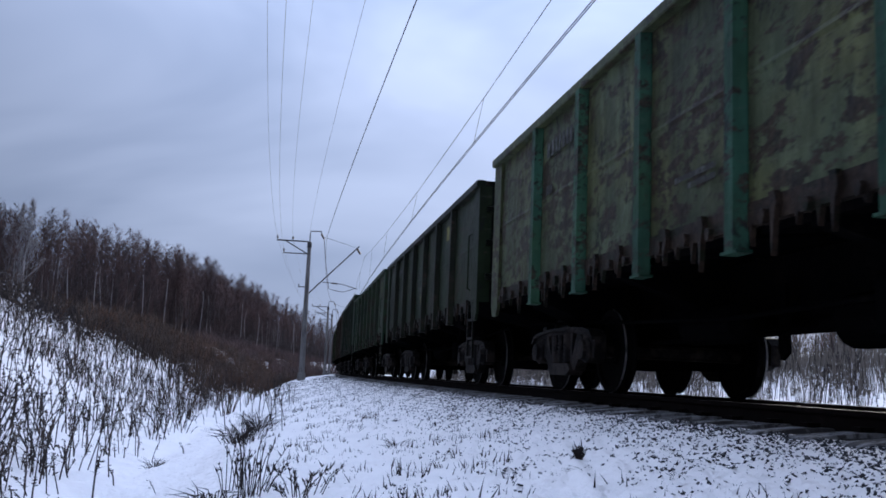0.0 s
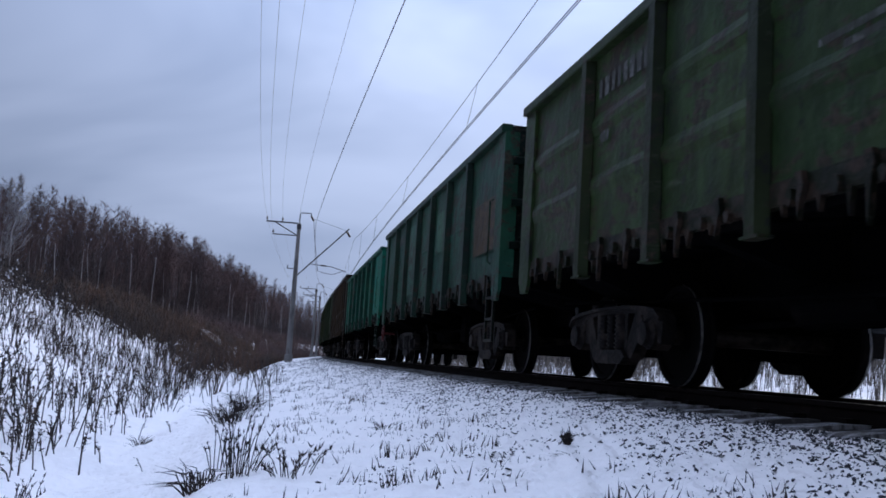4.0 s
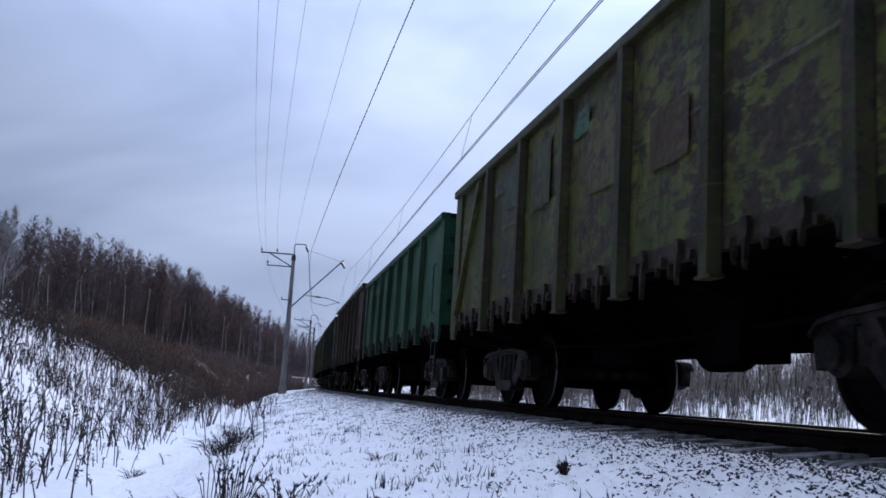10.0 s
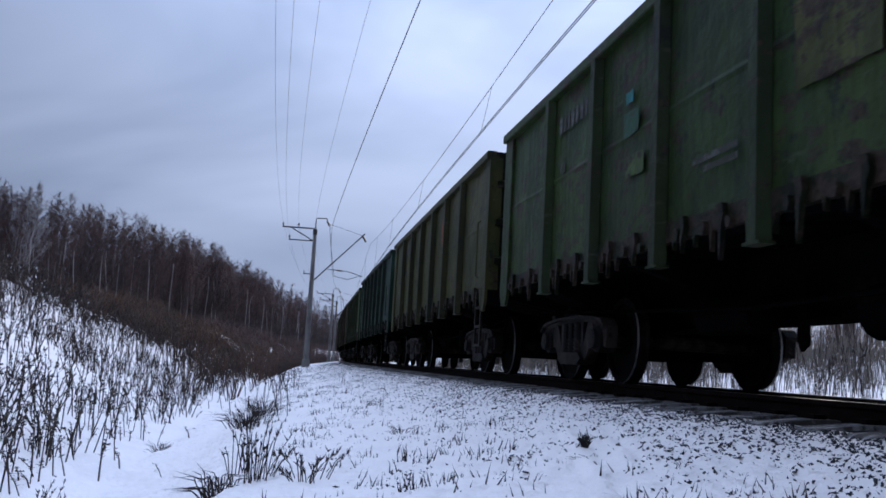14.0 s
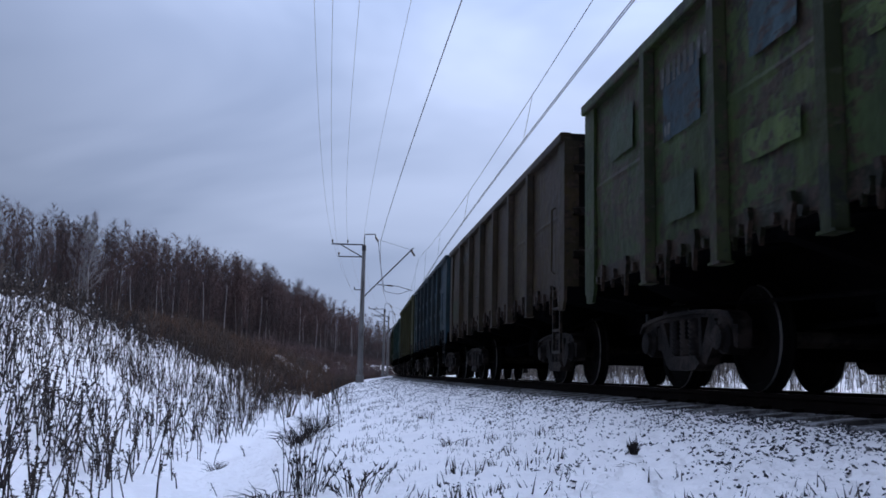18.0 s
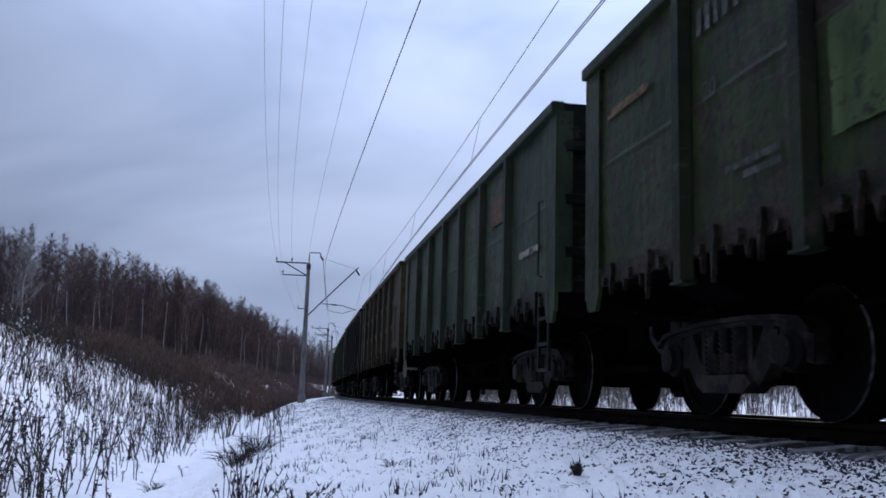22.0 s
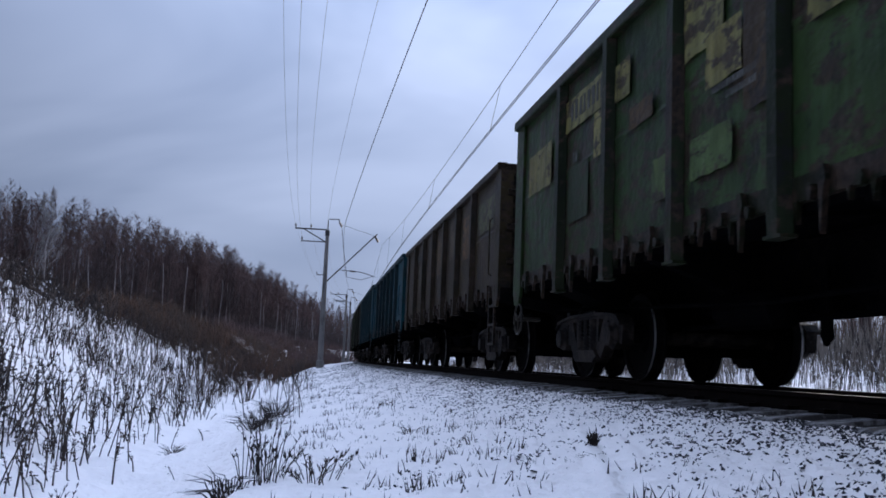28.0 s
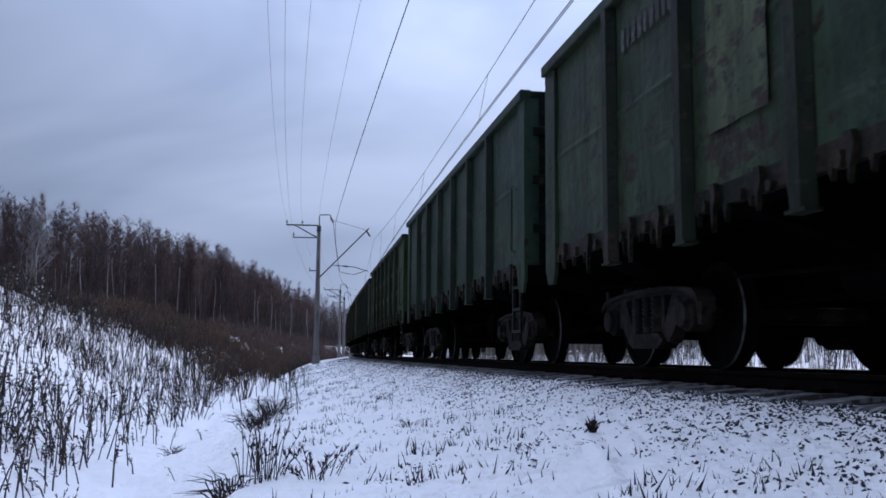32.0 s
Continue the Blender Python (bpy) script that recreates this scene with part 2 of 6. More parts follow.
GALV = mat("dull_steel_fitting", (0.05, 0.05, 0.055), 0.6, 0.5, scale=10)
WIRE = mat("weathered_copper_wire", (0.035, 0.035, 0.04), 0.6, 0.4, scale=3, rand=False)
WIRE_THIN = mat("aluminium_wire", (0.16, 0.17, 0.19), 0.6, 0.5, scale=3, rand=False)
INSUL = mat("brown_porcelain", (0.05, 0.035, 0.03), 0.3, scale=12)
STALK = mat("dry_weed_stalk", (0.023, 0.017, 0.016), 0.9, spots=(0.052, 0.037, 0.030), scale=3, spot_amount=0.45, rand=False, vary=0.4)
STRAW = mat("dry_grass_straw", (0.12, 0.10, 0.08), 0.9, spots=(0.08, 0.06, 0.045), scale=3, spot_amount=0.45, rand=False, vary=0.35)
SEED = mat("frosted_seed_head", (0.075, 0.055, 0.042), 0.95, spots=(0.62, 0.61, 0.63), scale=6, spot_amount=0.42, rand=False)
BARK = mat("grey_brown_bark", (0.055, 0.044, 0.041), 0.95, spots=(0.045, 0.038, 0.035), scale=2.5, spot_amount=0.45, stretch=(1, 1, 0.4), rand=False)
BIRCH = mat("birch_bark", (0.27, 0.245, 0.24), 0.85, spots=(0.07, 0.06, 0.055), scale=2.2, spot_amount=0.40, stretch=(1, 1, 2), rand=False)
TWIG = mat("bare_twigs", (0.088, 0.052, 0.046), 0.95, spots=(0.05, 0.034, 0.033), scale=0.6, spot_amount=0.5, rand=False, vary=0.35)
THICKET = mat("dark_thicket", (0.036, 0.026, 0.025), 0.95, spots=(0.06, 0.045, 0.04), scale=1.0, spot_amount=0.42, rand=False, vary=0.3)
FROSTED = mat("frosted_twigs", (0.20, 0.185, 0.185), 0.95, spots=(0.13, 0.115, 0.11), scale=1.2, spot_amount=0.5, rand=False, vary=0.3)
RUSSET = mat("dry_russet_stalk", (0.040, 0.027, 0.021), 0.95, spots=(0.075, 0.046, 0.024), scale=0.9, spot_amount=0.42, rand=False, vary=0.35)
SHRUB = mat("russet_shrub_twigs", (0.082, 0.043, 0.025), 0.95, spots=(0.05, 0.036, 0.028), scale=1.0, spot_amount=0.5, rand=False, vary=0.35)
FLOOR = mat("rusty_wagon_floor", (0.06, 0.045, 0.038), 0.9, spots=(0.03, 0.026, 0.024), scale=4, spot_amount=0.5)
RUBBER = mat("black_rubber_hose", (0.012, 0.012, 0.012), 0.6, scale=6)


# ---- mesh helpers ----
class Shape:
    """Gathers the faces of one part."""

    def __init__(self):
        self.v, self.f, self.smooth = [], [], False

    def add(self, v, f):
        k = len(self.v)
        self.v += [tuple(p) for p in v]
        self.f += [tuple(i + k for i in q) for q in f]
        return self

    def box(self, x0, x1, y0, y1, z0, z1, m=None):
        v = [(x, y, z) for x in (x0, x1) for y in (y0, y1) for z in (z0, z1)]
        if m is not None:
            v = [m @ Vector(p) for p in v]
        return self.add(v, [(0, 1, 3, 2), (4, 6, 7, 5), (0, 4, 5, 1), (2, 3, 7, 6), (0, 2, 6, 4), (1, 5, 7, 3)])

    def prism(self, outline, a, b, axis="y", m=None):
        """An outline of pairs, drawn out from a to b along an axis."""
        n = len(outline)
        put = {"x": lambda p, t: (t, p[0], p[1]), "y": lambda p, t: (p[0], t, p[1]), "z": lambda p, t: (p[0], p[1], t)}[axis]
        v = [put(p, t) for t in (a, b) for p in outline]
        if m is not None:
            v = [m @ Vector(p) for p in v]
        f = [(i, (i + 1) % n, n + (i + 1) % n, n + i) for i in range(n)]
        return self.add(v, f + [tuple(range(n))[::-1], tuple(range(n, 2 * n))])

    def lathe(self, rings, sides=20, axis="x", centre=(0, 0, 0), caps=True):
        """Rings of (place along the axis, radius)."""
        v = []
        for t, r in rings:
            for i in range(sides):
                a = 2 * math.pi * i / sides
                c, s = r * math.cos(a), r * math.sin(a)
                p = {"x": (t, c, s), "y": (c, t, s), "z": (c, s, t)}[axis]
                v.append((p[0] + centre[0], p[1] + centre[1], p[2] + centre[2]))
        f = [(k * sides + i, k * sides + (i + 1) % sides, (k + 1) * sides + (i + 1) % sides, (k + 1) * sides + i)
             for k in range(len(rings) - 1) for i in range(sides)]
        if caps:
            f += [tuple(range(sides))[::-1], tuple(range((len(rings) - 1) * sides, len(rings) * sides))]
        return self.add(v, f)

    def tube(self, path, r, sides=6, r_end=None):
        path = [Vector(p) for p in path]
        n = len(path)
        v = []
        for i, p in enumerate(path):
            d = (path[min(i + 1, n - 1)] - path[max(i - 1, 0)]).normalized()
            up = Vector((0, 0, 1)) if abs(d.z) < 0.9 else Vector((1, 0, 0))
            a = d.cross(up).normalized()
            b = a.cross(d)
            rr = r if r_end is None else r + (r_end - r) * i / (n - 1)
            v += [p + rr * (math.cos(2 * math.pi * k / sides) * a + math.sin(2 * math.pi * k / sides) * b) for k in range(sides)]
        f = [(i * sides + k, i * sides + (k + 1) % sides, (i + 1) * sides + (k + 1) % sides, (i + 1) * sides + k) for i in range(n - 1) for k in range(sides)]
        return self.add(v, f + [tuple(range(sides))[::-1], tuple(range((n - 1) * sides, n * sides))])

    def lattice(self, x0, x1, ys, zs, cells):
        """A plate of rows and columns with openings, in one piece."""
        ny, nz = len(ys), len(zs)
        v = [(x, y, z) for x in (x0, x1) for y in ys for z in zs]
        at = lambda k, i, j: k * ny * nz + i * nz + j
        f = []
        for i, j in cells:
            c = [(i, j), (i + 1, j), (i + 1, j + 1), (i, j + 1)]
            f += [tuple(at(0, *p) for p in c), tuple(at(1, *p) for p in c[::-1])]
            for (p, q), (di, dj) in zip(zip(c, c[1:] + c[:1]), ((0, -1), (1, 0), (0, 1), (-1, 0))):
                if (i + di, j + dj) not in cells:
                    f.append((at(0, *p), at(1, *p), at(1, *q), at(0, *q)))
        used = sorted({k for q in f for k in q})
        new_at = {k: n for n, k in enumerate(used)}
        return self.add([v[k] for k in used], [tuple(new_at[k] for k in q) for q in f])

    def mesh(self, name, material):
        me = bpy.data.meshes.new(name)
        me.from_pydata(self.v, [], self.f)
        bm = bmesh.new()
        bm.from_mesh(me)
        bmesh.ops.recalc_face_normals(bm, faces=bm.faces)
        for e in bm.faces:
            e.smooth = self.smooth
        bm.to_mesh(me)
        bm.free()
        me.materials.append(material)
        return me


def part(name, shape, material, parent, label="", at=None):
    me = shape if isinstance(shape, bpy.types.Mesh) else shape.mesh(name, material)
    ob = new(name, me)
    ob.parent = parent
    if at is not None:
        ob.matrix_basis = at
    return tagged(ob, label)


def rapid(name, v, f, material, smooth=False):
    """One big mesh of triangles from number arrays, for what nobody could count."""
    me = bpy.data.meshes.new(name)
    v, f = np.asarray(v, np.float32), np.asarray(f, np.int32)
    k = f.shape[1]
    me.vertices.add(len(v))
    me.vertices.foreach_set("co", v.ravel())
    me.loops.add(f.size)
    me.loops.foreach_set("vertex_index", f.ravel())
    me.polygons.add(len(f))
    me.polygons.foreach_set("loop_start", np.arange(0, f.size, k, dtype=np.int32))
    me.polygons.foreach_set("loop_total", np.full(len(f), k, np.int32))
    if smooth:
        me.polygons.foreach_set("use_smooth", np.ones(len(f), bool))
    me.update(calc_edges=True)
    me.materials.append(material)
    return me


# ---- the plan: the track is one long curve; s runs along it away from the camera, o across it (towards the inside) ----
SIDE, RADIUS = 4.65, 1330.0


def rail_xy(s, o):
    a = s / RADIUS
    return SIDE + RADIUS - (RADIUS - o) * np.cos(a), (RADIUS - o) * np.sin(a)


def rail_pose(s, o=0.0, z=0.0):
    x, y = rail_xy(s, o)
    return pose(float(x), float(y), z, 0, 0, -math.degrees(s / RADIUS))


PROFILE_O = [-1500, -400, -60, -40, -25, -15, -13.5, -12, -8.2, -7.2, -6.3, -5.5, -4.9, -4.5, -3.9, -3.0, -2.3, -1.9, -1.6, -1.2, -1.1, 1.1, 1.2, 1.6, 1.9, 3.0, 4.3, 5.2, 6.5, 9, 14, 40, 400, 1000]
PROFILE_Z = [60, 25, 6.5, 4.6, 3.0, 2.1, 1.9, 1.2, -0.95, -1.35, -1.45, -1.15, -0.80, -0.68, -0.60, -0.46, -0.325, -0.258, -0.224, -0.174, -0.31, -0.31, -0.174, -0.224, -0.258, -0.42, -0.55, -0.6, -0.5, 0.1, 1.1, 3.5, 16, 34]


def wob(x, y, k, seed):
    """Smooth unevenness of about +-1, waves of about 1/k metres."""
    return (np.sin(k * (x * 1.0 + 0.7 * y) + seed) * np.cos(k * (0.6 * x - 1.1 * y) + 2.1 * seed) + 0.6 * np.sin(k * 2.3 * (0.4 * x + y) + seed * 3)
            * np.cos(k * 2.1 * (x - 0.3 * y) - seed) + 0.4 * np.sin(k * 4.7 * (0.9 * x - 0.5 * y) + 5 * seed)) / 1.6


def ground_z(s, o):
    s, o = np.asarray(s, float), np.asarray(o, float)
    x, y = rail_xy(s, o)
    z = np.interp(o, PROFILE_O, PROFILE_Z)
    off = np.clip((np.abs(o) - 1.9) / 1.2, 0, 1)
    left = np.clip((-o - 5) / 6, 0, 1)
    ditch = np.clip((-o - 4.7) / 0.8, 0, 1) * np.clip((9.5 + o) / 2.5, 0, 1)
    z = z + ditch * (0.055 * wob(x, y, 2.3, 0.2) + 0.022 * wob(x, y, 6.1, 2.6))
    rough = np.clip((o + 5.0) / 1.8, 0, 1) * np.clip((-1.5 - o) / 0.2, 0, 1)
    z = z + rough * (0.017 * wob(x, y, 21.0, 0.7) + 0.013 * wob(x, y, 33.0, 3.7))
    z = z + off * (0.018 * wob(x, y, 3.1, 1.3) + 0.010 * wob(x, y, 7.3, 2.9) + 0.013 * wob(x, y, 17.0, 4.1) + 0.03 * wob(x, y, 0.9, 0.4)) + left * (0.05 * wob(x, y, 2.1, 5.2) + 0.022 * wob(x, y, 5.5, 1.2) + 0.16 * wob(x, y, 0.45, 2.2) + 0.35 * wob(x, y, 0.09, 0.9))
    return z


# ---- ground and track ----
def build_ground():
    ss = np.concatenate([-np.geomspace(900, 8, 40), np.arange(-6, 2, 0.6), np.arange(2, 9, 0.035), np.arange(9, 16, 0.09), np.geomspace(16, 60, 70), np.geomspace(62, 1300, 60)])
    oo = np.concatenate([-np.geomspace(1500, 16, 26), np.arange(-15, -8, 0.13), np.arange(-8, -5.15, 0.1), np.arange(-5.1, -1.52, 0.03), [-1.5, -1.42, -1.35, -1.27, -1.2, -1.1, 0, 1.1, 1.2, 1.35, 1.55], np.arange(1.7, 6.6, 0.35), np.geomspace(7, 1000, 22)])
    S, O = np.meshgrid(ss, oo, indexing="ij")
    x, y = rail_xy(S, O)
    v = np.stack([x, y, ground_z(S, O)], -1).reshape(-1, 3)
    n, m = len(ss), len(oo)
    i, j = np.meshgrid(np.arange(n - 1), np.arange(m - 1), indexing="ij")
    a = (i * m + j).ravel()
    f = np.stack([a, a + 1, a + m + 1, a + m], -1)
    tagged(new("ground", rapid("ground", v, f[:, ::-1], SNOW, True)), "snow-covered railway verge, ditch and rising cutting slope", "ground", kind="structure")


def ribbon(outline, s0, s1, step, name, material):
    """An outline across the track, drawn along it."""
    ss = np.arange(s0, s1 + 0.01, step)
    n = len(outline)
    v = []
    for s in ss:
        for o, z in outline:
            x, y = rail_xy(s, o)
            v.append((x, y, z))
    f = [(i * n + k, i * n + (k + 1) % n, (i + 1) * n + (k + 1) % n, (i + 1) * n + k) for i in range(len(ss) - 1) for k in range(n)]
    return Shape().add(v, f).mesh(name, material)


def build_track():
    bed = new("ballast_bed", ribbon([(-1.2, -0.36), (-1.19, -0.186), (-0.9, -0.163), (0.9, -0.163), (1.19, -0.186), (1.2, -0.36)], -700, 900, 8, "ballast_bed", BALLAST))
    tagged(bed, "grey crushed-stone ballast bed dusted with snow", "track bed", kind="structure")
    track = tagged(new("railway_track"), "railway track of rusty rails on concrete sleepers", "railway track", kind="structure")
    for g in (-0.76, 0.76):
        w = [(-0.075, -0.18), (0.075, -0.18), (0.075, -0.168), (0.012, -0.15), (0.009, -0.05), (0.036, -0.036), (0.037, -0.006), (0.03, -0.002), (-0.03, -0.002), (-0.037, -0.006), (-0.036, -0.036), (-0.009, -0.05), (-0.012, -0.15), (-0.075, -0.168)]
        rail = part("rail", ribbon([(g + p, z) for p, z in w], -700, 900, 4, "rail", RAILSIDE), None, track)
        part("rail_head", ribbon([(g - 0.03, -0.0015), (g + 0.03, -0.0015), (g + 0.027, 0.0), (g - 0.027, 0.0)], -700, 900, 4, "rail_head", RAILHEAD), None, rail, "bright worn running surface")
    sl = Shape().prism([(-1.37, -0.36), (1.37, -0.36), (1.37, -0.2), (1.33, -0.178), (0.95, -0.138), (0.6, -0.138), (0.4, -0.15), (-0.4, -0.15), (-0.6, -0.138), (-0.95, -0.138), (-1.33, -0.178), (-1.37, -0.2)], -0.11, 0.11).mesh("sleeper", SLEEPER)
    clip = Shape().box(-0.93, -0.83, -0.05, 0.05, -0.16, -0.105).box(-0.69, -0.6, -0.05, 0.05, -0.16, -0.105).box(0.6, 0.69, -0.05, 0.05, -0.16, -0.105).box(0.83, 0.93, -0.05, 0.05, -0.16, -0.105).mesh("rail_clip", RAILSIDE)
    for i in range(90):
        s = 0.5 + 0.545 * i
        ob = part("sleeper", sl, None, track, at=rail_pose(s, random.uniform(-0.03, 0.03), random.uniform(-0.006, 0.006)))
        if i < 20:
            part("rail_clip", clip, None, ob)
    base = np.array([v.co[:] for v in sl.vertices])
    tri = [tuple(p.vertices) for p in sl.polygons]
    far = Shape()
    for s in list(np.arange(-80, 0.3, 0.545)) + list(np.arange(49.55, 260, 0.545)):
        far.add([rail_pose(s) @ Vector(p) for p in base], tri)
    tagged(part("far_sleepers", far, SLEEPER, track), kind="stuff")


# ---- poles and wires ----
def build_pole(s, o, z0, top=9.3):
    """A concrete catenary pole; its parts are in its own space, x across the track, z from its foot."""
    p = tagged(new("catenary_pole"), "tapered grey concrete catenary pole with steel cross-arms", "utility pole", "catenary poles")
    p.matrix_basis = rail_pose(s, o, z0)
    h = top - z0
    part("shaft", Shape().lathe([(-0.6, 0.215), (0, 0.21), (h * 0.5, 0.17), (h, 0.125), (h + 0.03, 0.11)], 16, "z"), CONCRETE, p)
    part("foot_collar", Shape().lathe([(-0.3, 0.30), (0.55, 0.29), (0.6, 0.24)], 12, "z"), CONCRETE, p, "pale concrete footing sleeve")
    part("clamp", Shape().lathe([(h - 0.42, 0.165), (h - 0.05, 0.16)], 14, "z"), GALV, p)
    zt = h + 0.02
    part("cross_arm", Shape().box(-2.35, -0.1, -0.05, 0.05, zt - 0.04, zt + 0.05).box(-1.85, -0.1, -0.04, 0.04, zt - 0.93, zt - 0.86), GALV, p, "dark steel arm")
    part("arm_brace", Shape().tube([(-1.75, 0, zt), (-0.12, 0, zt - 0.88)], 0.045), GALV, p)
    for x, z in ((-2.3, 0.05), (-1.2, 0.05), (-1.8, -0.86)):
        part("pin_insulator", Shape().lathe([(zt + z, 0.02), (zt + z + 0.1, 0.02), (zt + z + 0.1, 0.07), (zt + z + 0.17, 0.075), (zt + z + 0.2, 0.05), (zt + z + 0.26, 0.055), (zt + z + 0.3, 0.02)], 10, "z", (x, 0, 0)), INSUL, p)
    part("hook_bracket", Shape().tube([(0.02, 0, h - 0.4), (0.02, 0, h + 0.72), (0.08, 0, h + 0.8), (0.78, 0, h + 0.82), (0.82, 0, h + 0.78), (0.82, 0, h + 0.62)], 0.04), GALV, p)
    part("feeder_insulator", Shape().tube([(0.82, 0, h + 0.62), (1.02, 0, h + 0.28)], 0.075, 8), INSUL, p)
    part("cantilever", Shape().tube([(0.1, 0, 5.55 - z0), (3.6, 0, 9.2 - z0)], 0.05), GALV, p, "sloping steel bracket")
    part("stay_rod", Shape().tube([(0.95, 0, h + 0.45), (3.45, 0, 9.05 - z0)], 0.012, 5), GALV, p)
    part("suspension_insulator", Shape().tube([(3.45, 0, 9.0 - z0), (3.7, 0, 8.62 - z0)], 0.08, 8), INSUL, p)
    part("registration_arm", Shape().tube([(1.05, 0, 6.45 - z0), (2.2, 0, 6.38 - z0), (2.55, 0, 6.36 - z0), (3.6, 0, 6.07 - z0)], 0.028), GALV, p)
    part("arm_insulator", Shape().tube([(1.75, 0, 6.41 - z0), (2.15, 0, 6.385 - z0)], 0.06, 8), INSUL, p)
    part("mid_arm", Shape().box(-0.62, -0.1, -0.04, 0.04, 6.0 - z0, 6.06 - z0).box(-0.62, -0.56, -0.03, 0.03, 6.0 - z0, 6.24 - z0), GALV, p)
    part("drop_cable", Shape().tube([(1.02, 0, h + 0.28), (1.2, 0, h - 1.2), (1.55, 0, h - 3.3), (1.9, 0, 5.9 - z0), (2.6, 0, 5.2 - z0 + 0.6), (3.4, 0, 6.1 - z0)], 0.02, 5), WIRE, p)
    return p


def span(name, pts, r, material, sag, label, n=24, seg=None):
    """A wire hung through (s, o, z) supports, with the sag of each span."""
    path = []
    for (s0, o0, z0), (s1, o1, z1) in zip(pts, pts[1:]):
        for i in range(n):
            u = i / n
            x, y = rail_xy(s0 + u * (s1 - s0), o0 + u * (o1 - o0))
            path.append((float(x), float(y), z0 + u * (z1 - z0) - 4 * sag * u * (1 - u)))
    x, y = rail_xy(pts[-1][0], pts[-1][1])
    path.append((float(x), float(y), pts[-1][2]))
    return tagged(new(name, Shape().tube(path, r, 5).mesh(name, material)), label, "wire", "overhead wires"), path


POLES = [(-3.0, -2.75, -0.45), (66.0, -3.9, -0.66), (133.0, -3.25, -0.6), (150.0, -3.35, -0.6), (196.0, -3.4, -0.6)]


def build_catenary():
    for s, o, z in POLES:
        build_pole(s, o, z)
    for q in (-0.02, 0.02):
        span("contact_wire", [(-3, -0.19 + q, 6.02), (66, 0.10 + q, 6.03), (133, 0.0 + q, 6.03), (196, 0.0 + q, 6.03)], 0.0105, WIRE, 0.06, "one of two dark contact wires over the track")
    ends = [(-3, 0.1, 8.4), (66, 0.12, 8.5), (133, 0.0, 8.5), (196, 0.0, 8.5)]
    span("messenger_wire", ends, 0.009, WIRE, 1.4, "thin dark messenger wire carrying the droppers")
    for s in (10, 22, 34.2, 46.3, 57.5, 72, 84, 96, 108, 120):
        u = (s + 3) / 69 if s < 66 else (s - 66) / 67
        zm = 8.4 + 0.1 * u - 5.6 * u * (1 - u) if s < 66 else 8.5 - 5.6 * u * (1 - u)
        om, oc = (0.1 + 0.02 * u, -0.19 + 0.29 * u) if s < 66 else (0.12 - 0.12 * u, 0.1 - 0.1 * u)
        a, b = rail_xy(s - 0.05, om), rail_xy(s + 0.1, oc)
        tagged(new("dropper", Shape().tube([(float(a[0]), float(a[1]), zm), (float(b[0]), float(b[1]), 6.0)], 0.006, 5).mesh("dropper", WIRE)), "thin wire dropper between messenger and contact wire", "wire", "droppers")
    span("feeder_wire", [(-3, -1.5, 9.6), (66, -2.72, 9.55), (133, -2.3, 9.6), (196, -2.4, 9.6)], 0.016, WIRE, 0.75, "dark feeder wire on the pole brackets")
    for (oa, ob, z, name) in ((-5.0, -6.2, 9.6, "line_wire"), (-4.55, -5.7, 8.7, "line_wire"), (-3.9, -5.1, 9.6, "line_wire"), (-2.7, -3.95, 9.25, "line_wire")):
        span(name, [(-3, oa, z + 0.1), (66, ob, z), (133, ob + 0.4, z), (196, ob + 0.4, z)], 0.006, WIRE_THIN, 0.6, "thin grey line wire on the cross-arms")


# ---- gondola wagons ----
PITCH, SPEED, FIRST = 13.92, 17.91, 13.56
BAYS = [-6.36, -4.175, -2.505, -0.835, 0.835, 2.505, 4.175, 6.36]
WX = 1.50


def side_panel(y0, y1, side, style):
    """A pressed steel sheet between two posts, with its cross ribs."""
    s = Shape()
    zs = {"rib": [1.30, 1.42, 1.85, 1.93, 2.0, 2.08, 2.5, 2.58, 2.65, 2.73, 3.1, 3.36], "flat": [1.30, 1.42, 2.3, 2.34, 2.38, 3.36], "seam": [1.30, 1.42, 1.98, 2.0, 2.64, 2.66, 3.36], "ridge": [1.30, 1.42, 1.97, 2.02, 2.06, 2.09, 3.36]}[style]
    dx = {"rib": [0.0, 0, 0, .028, .028, 0, 0, .028, .028, 0, 0, 0], "flat": [0, 0, 0.004, .016, 0.004, 0], "seam": [.012, .012, .012, .006, .006, 0, 0], "ridge": [.006, .006, .012, .05, .05, 0, 0]}[style]
    out = [(side * (WX + d), z) for z, d in zip(zs, dx)] + [(side * (WX - 0.03), zs[-1]), (side * (WX - 0.03), zs[0])]
    n = 12
    rows = []
    rnd = random.Random(int(abs(y0) * 100) + len(style))
    for i in range(n + 1):
        y = y0 + (y1 - y0) * i / n
        foot = rnd.uniform(-0.03, 0.09)
        for q, (x, z) in enumerate(out[:-2]):
            if q < 2:
                z += foot * (1 - 0.5 * q)
            dent = 0.0 if i in (0, n) else side * 0.012 * math.sin(z * 3.1 + y * 2.3) * math.sin(math.pi * i / n)
            rows.append((x + dent, y, z))
        rows += [(x, y, z) for x, z in out[-2:]]
    k = len(out)
    f = [(i * k + j, i * k + (j + 1) % k, (i + 1) * k + (j + 1) % k, (i + 1) * k + j) for i in range(n) for j in range(k)]
    return s.add(rows, f + [tuple(range(k))[::-1], tuple(range(n * k, n * k + k))])


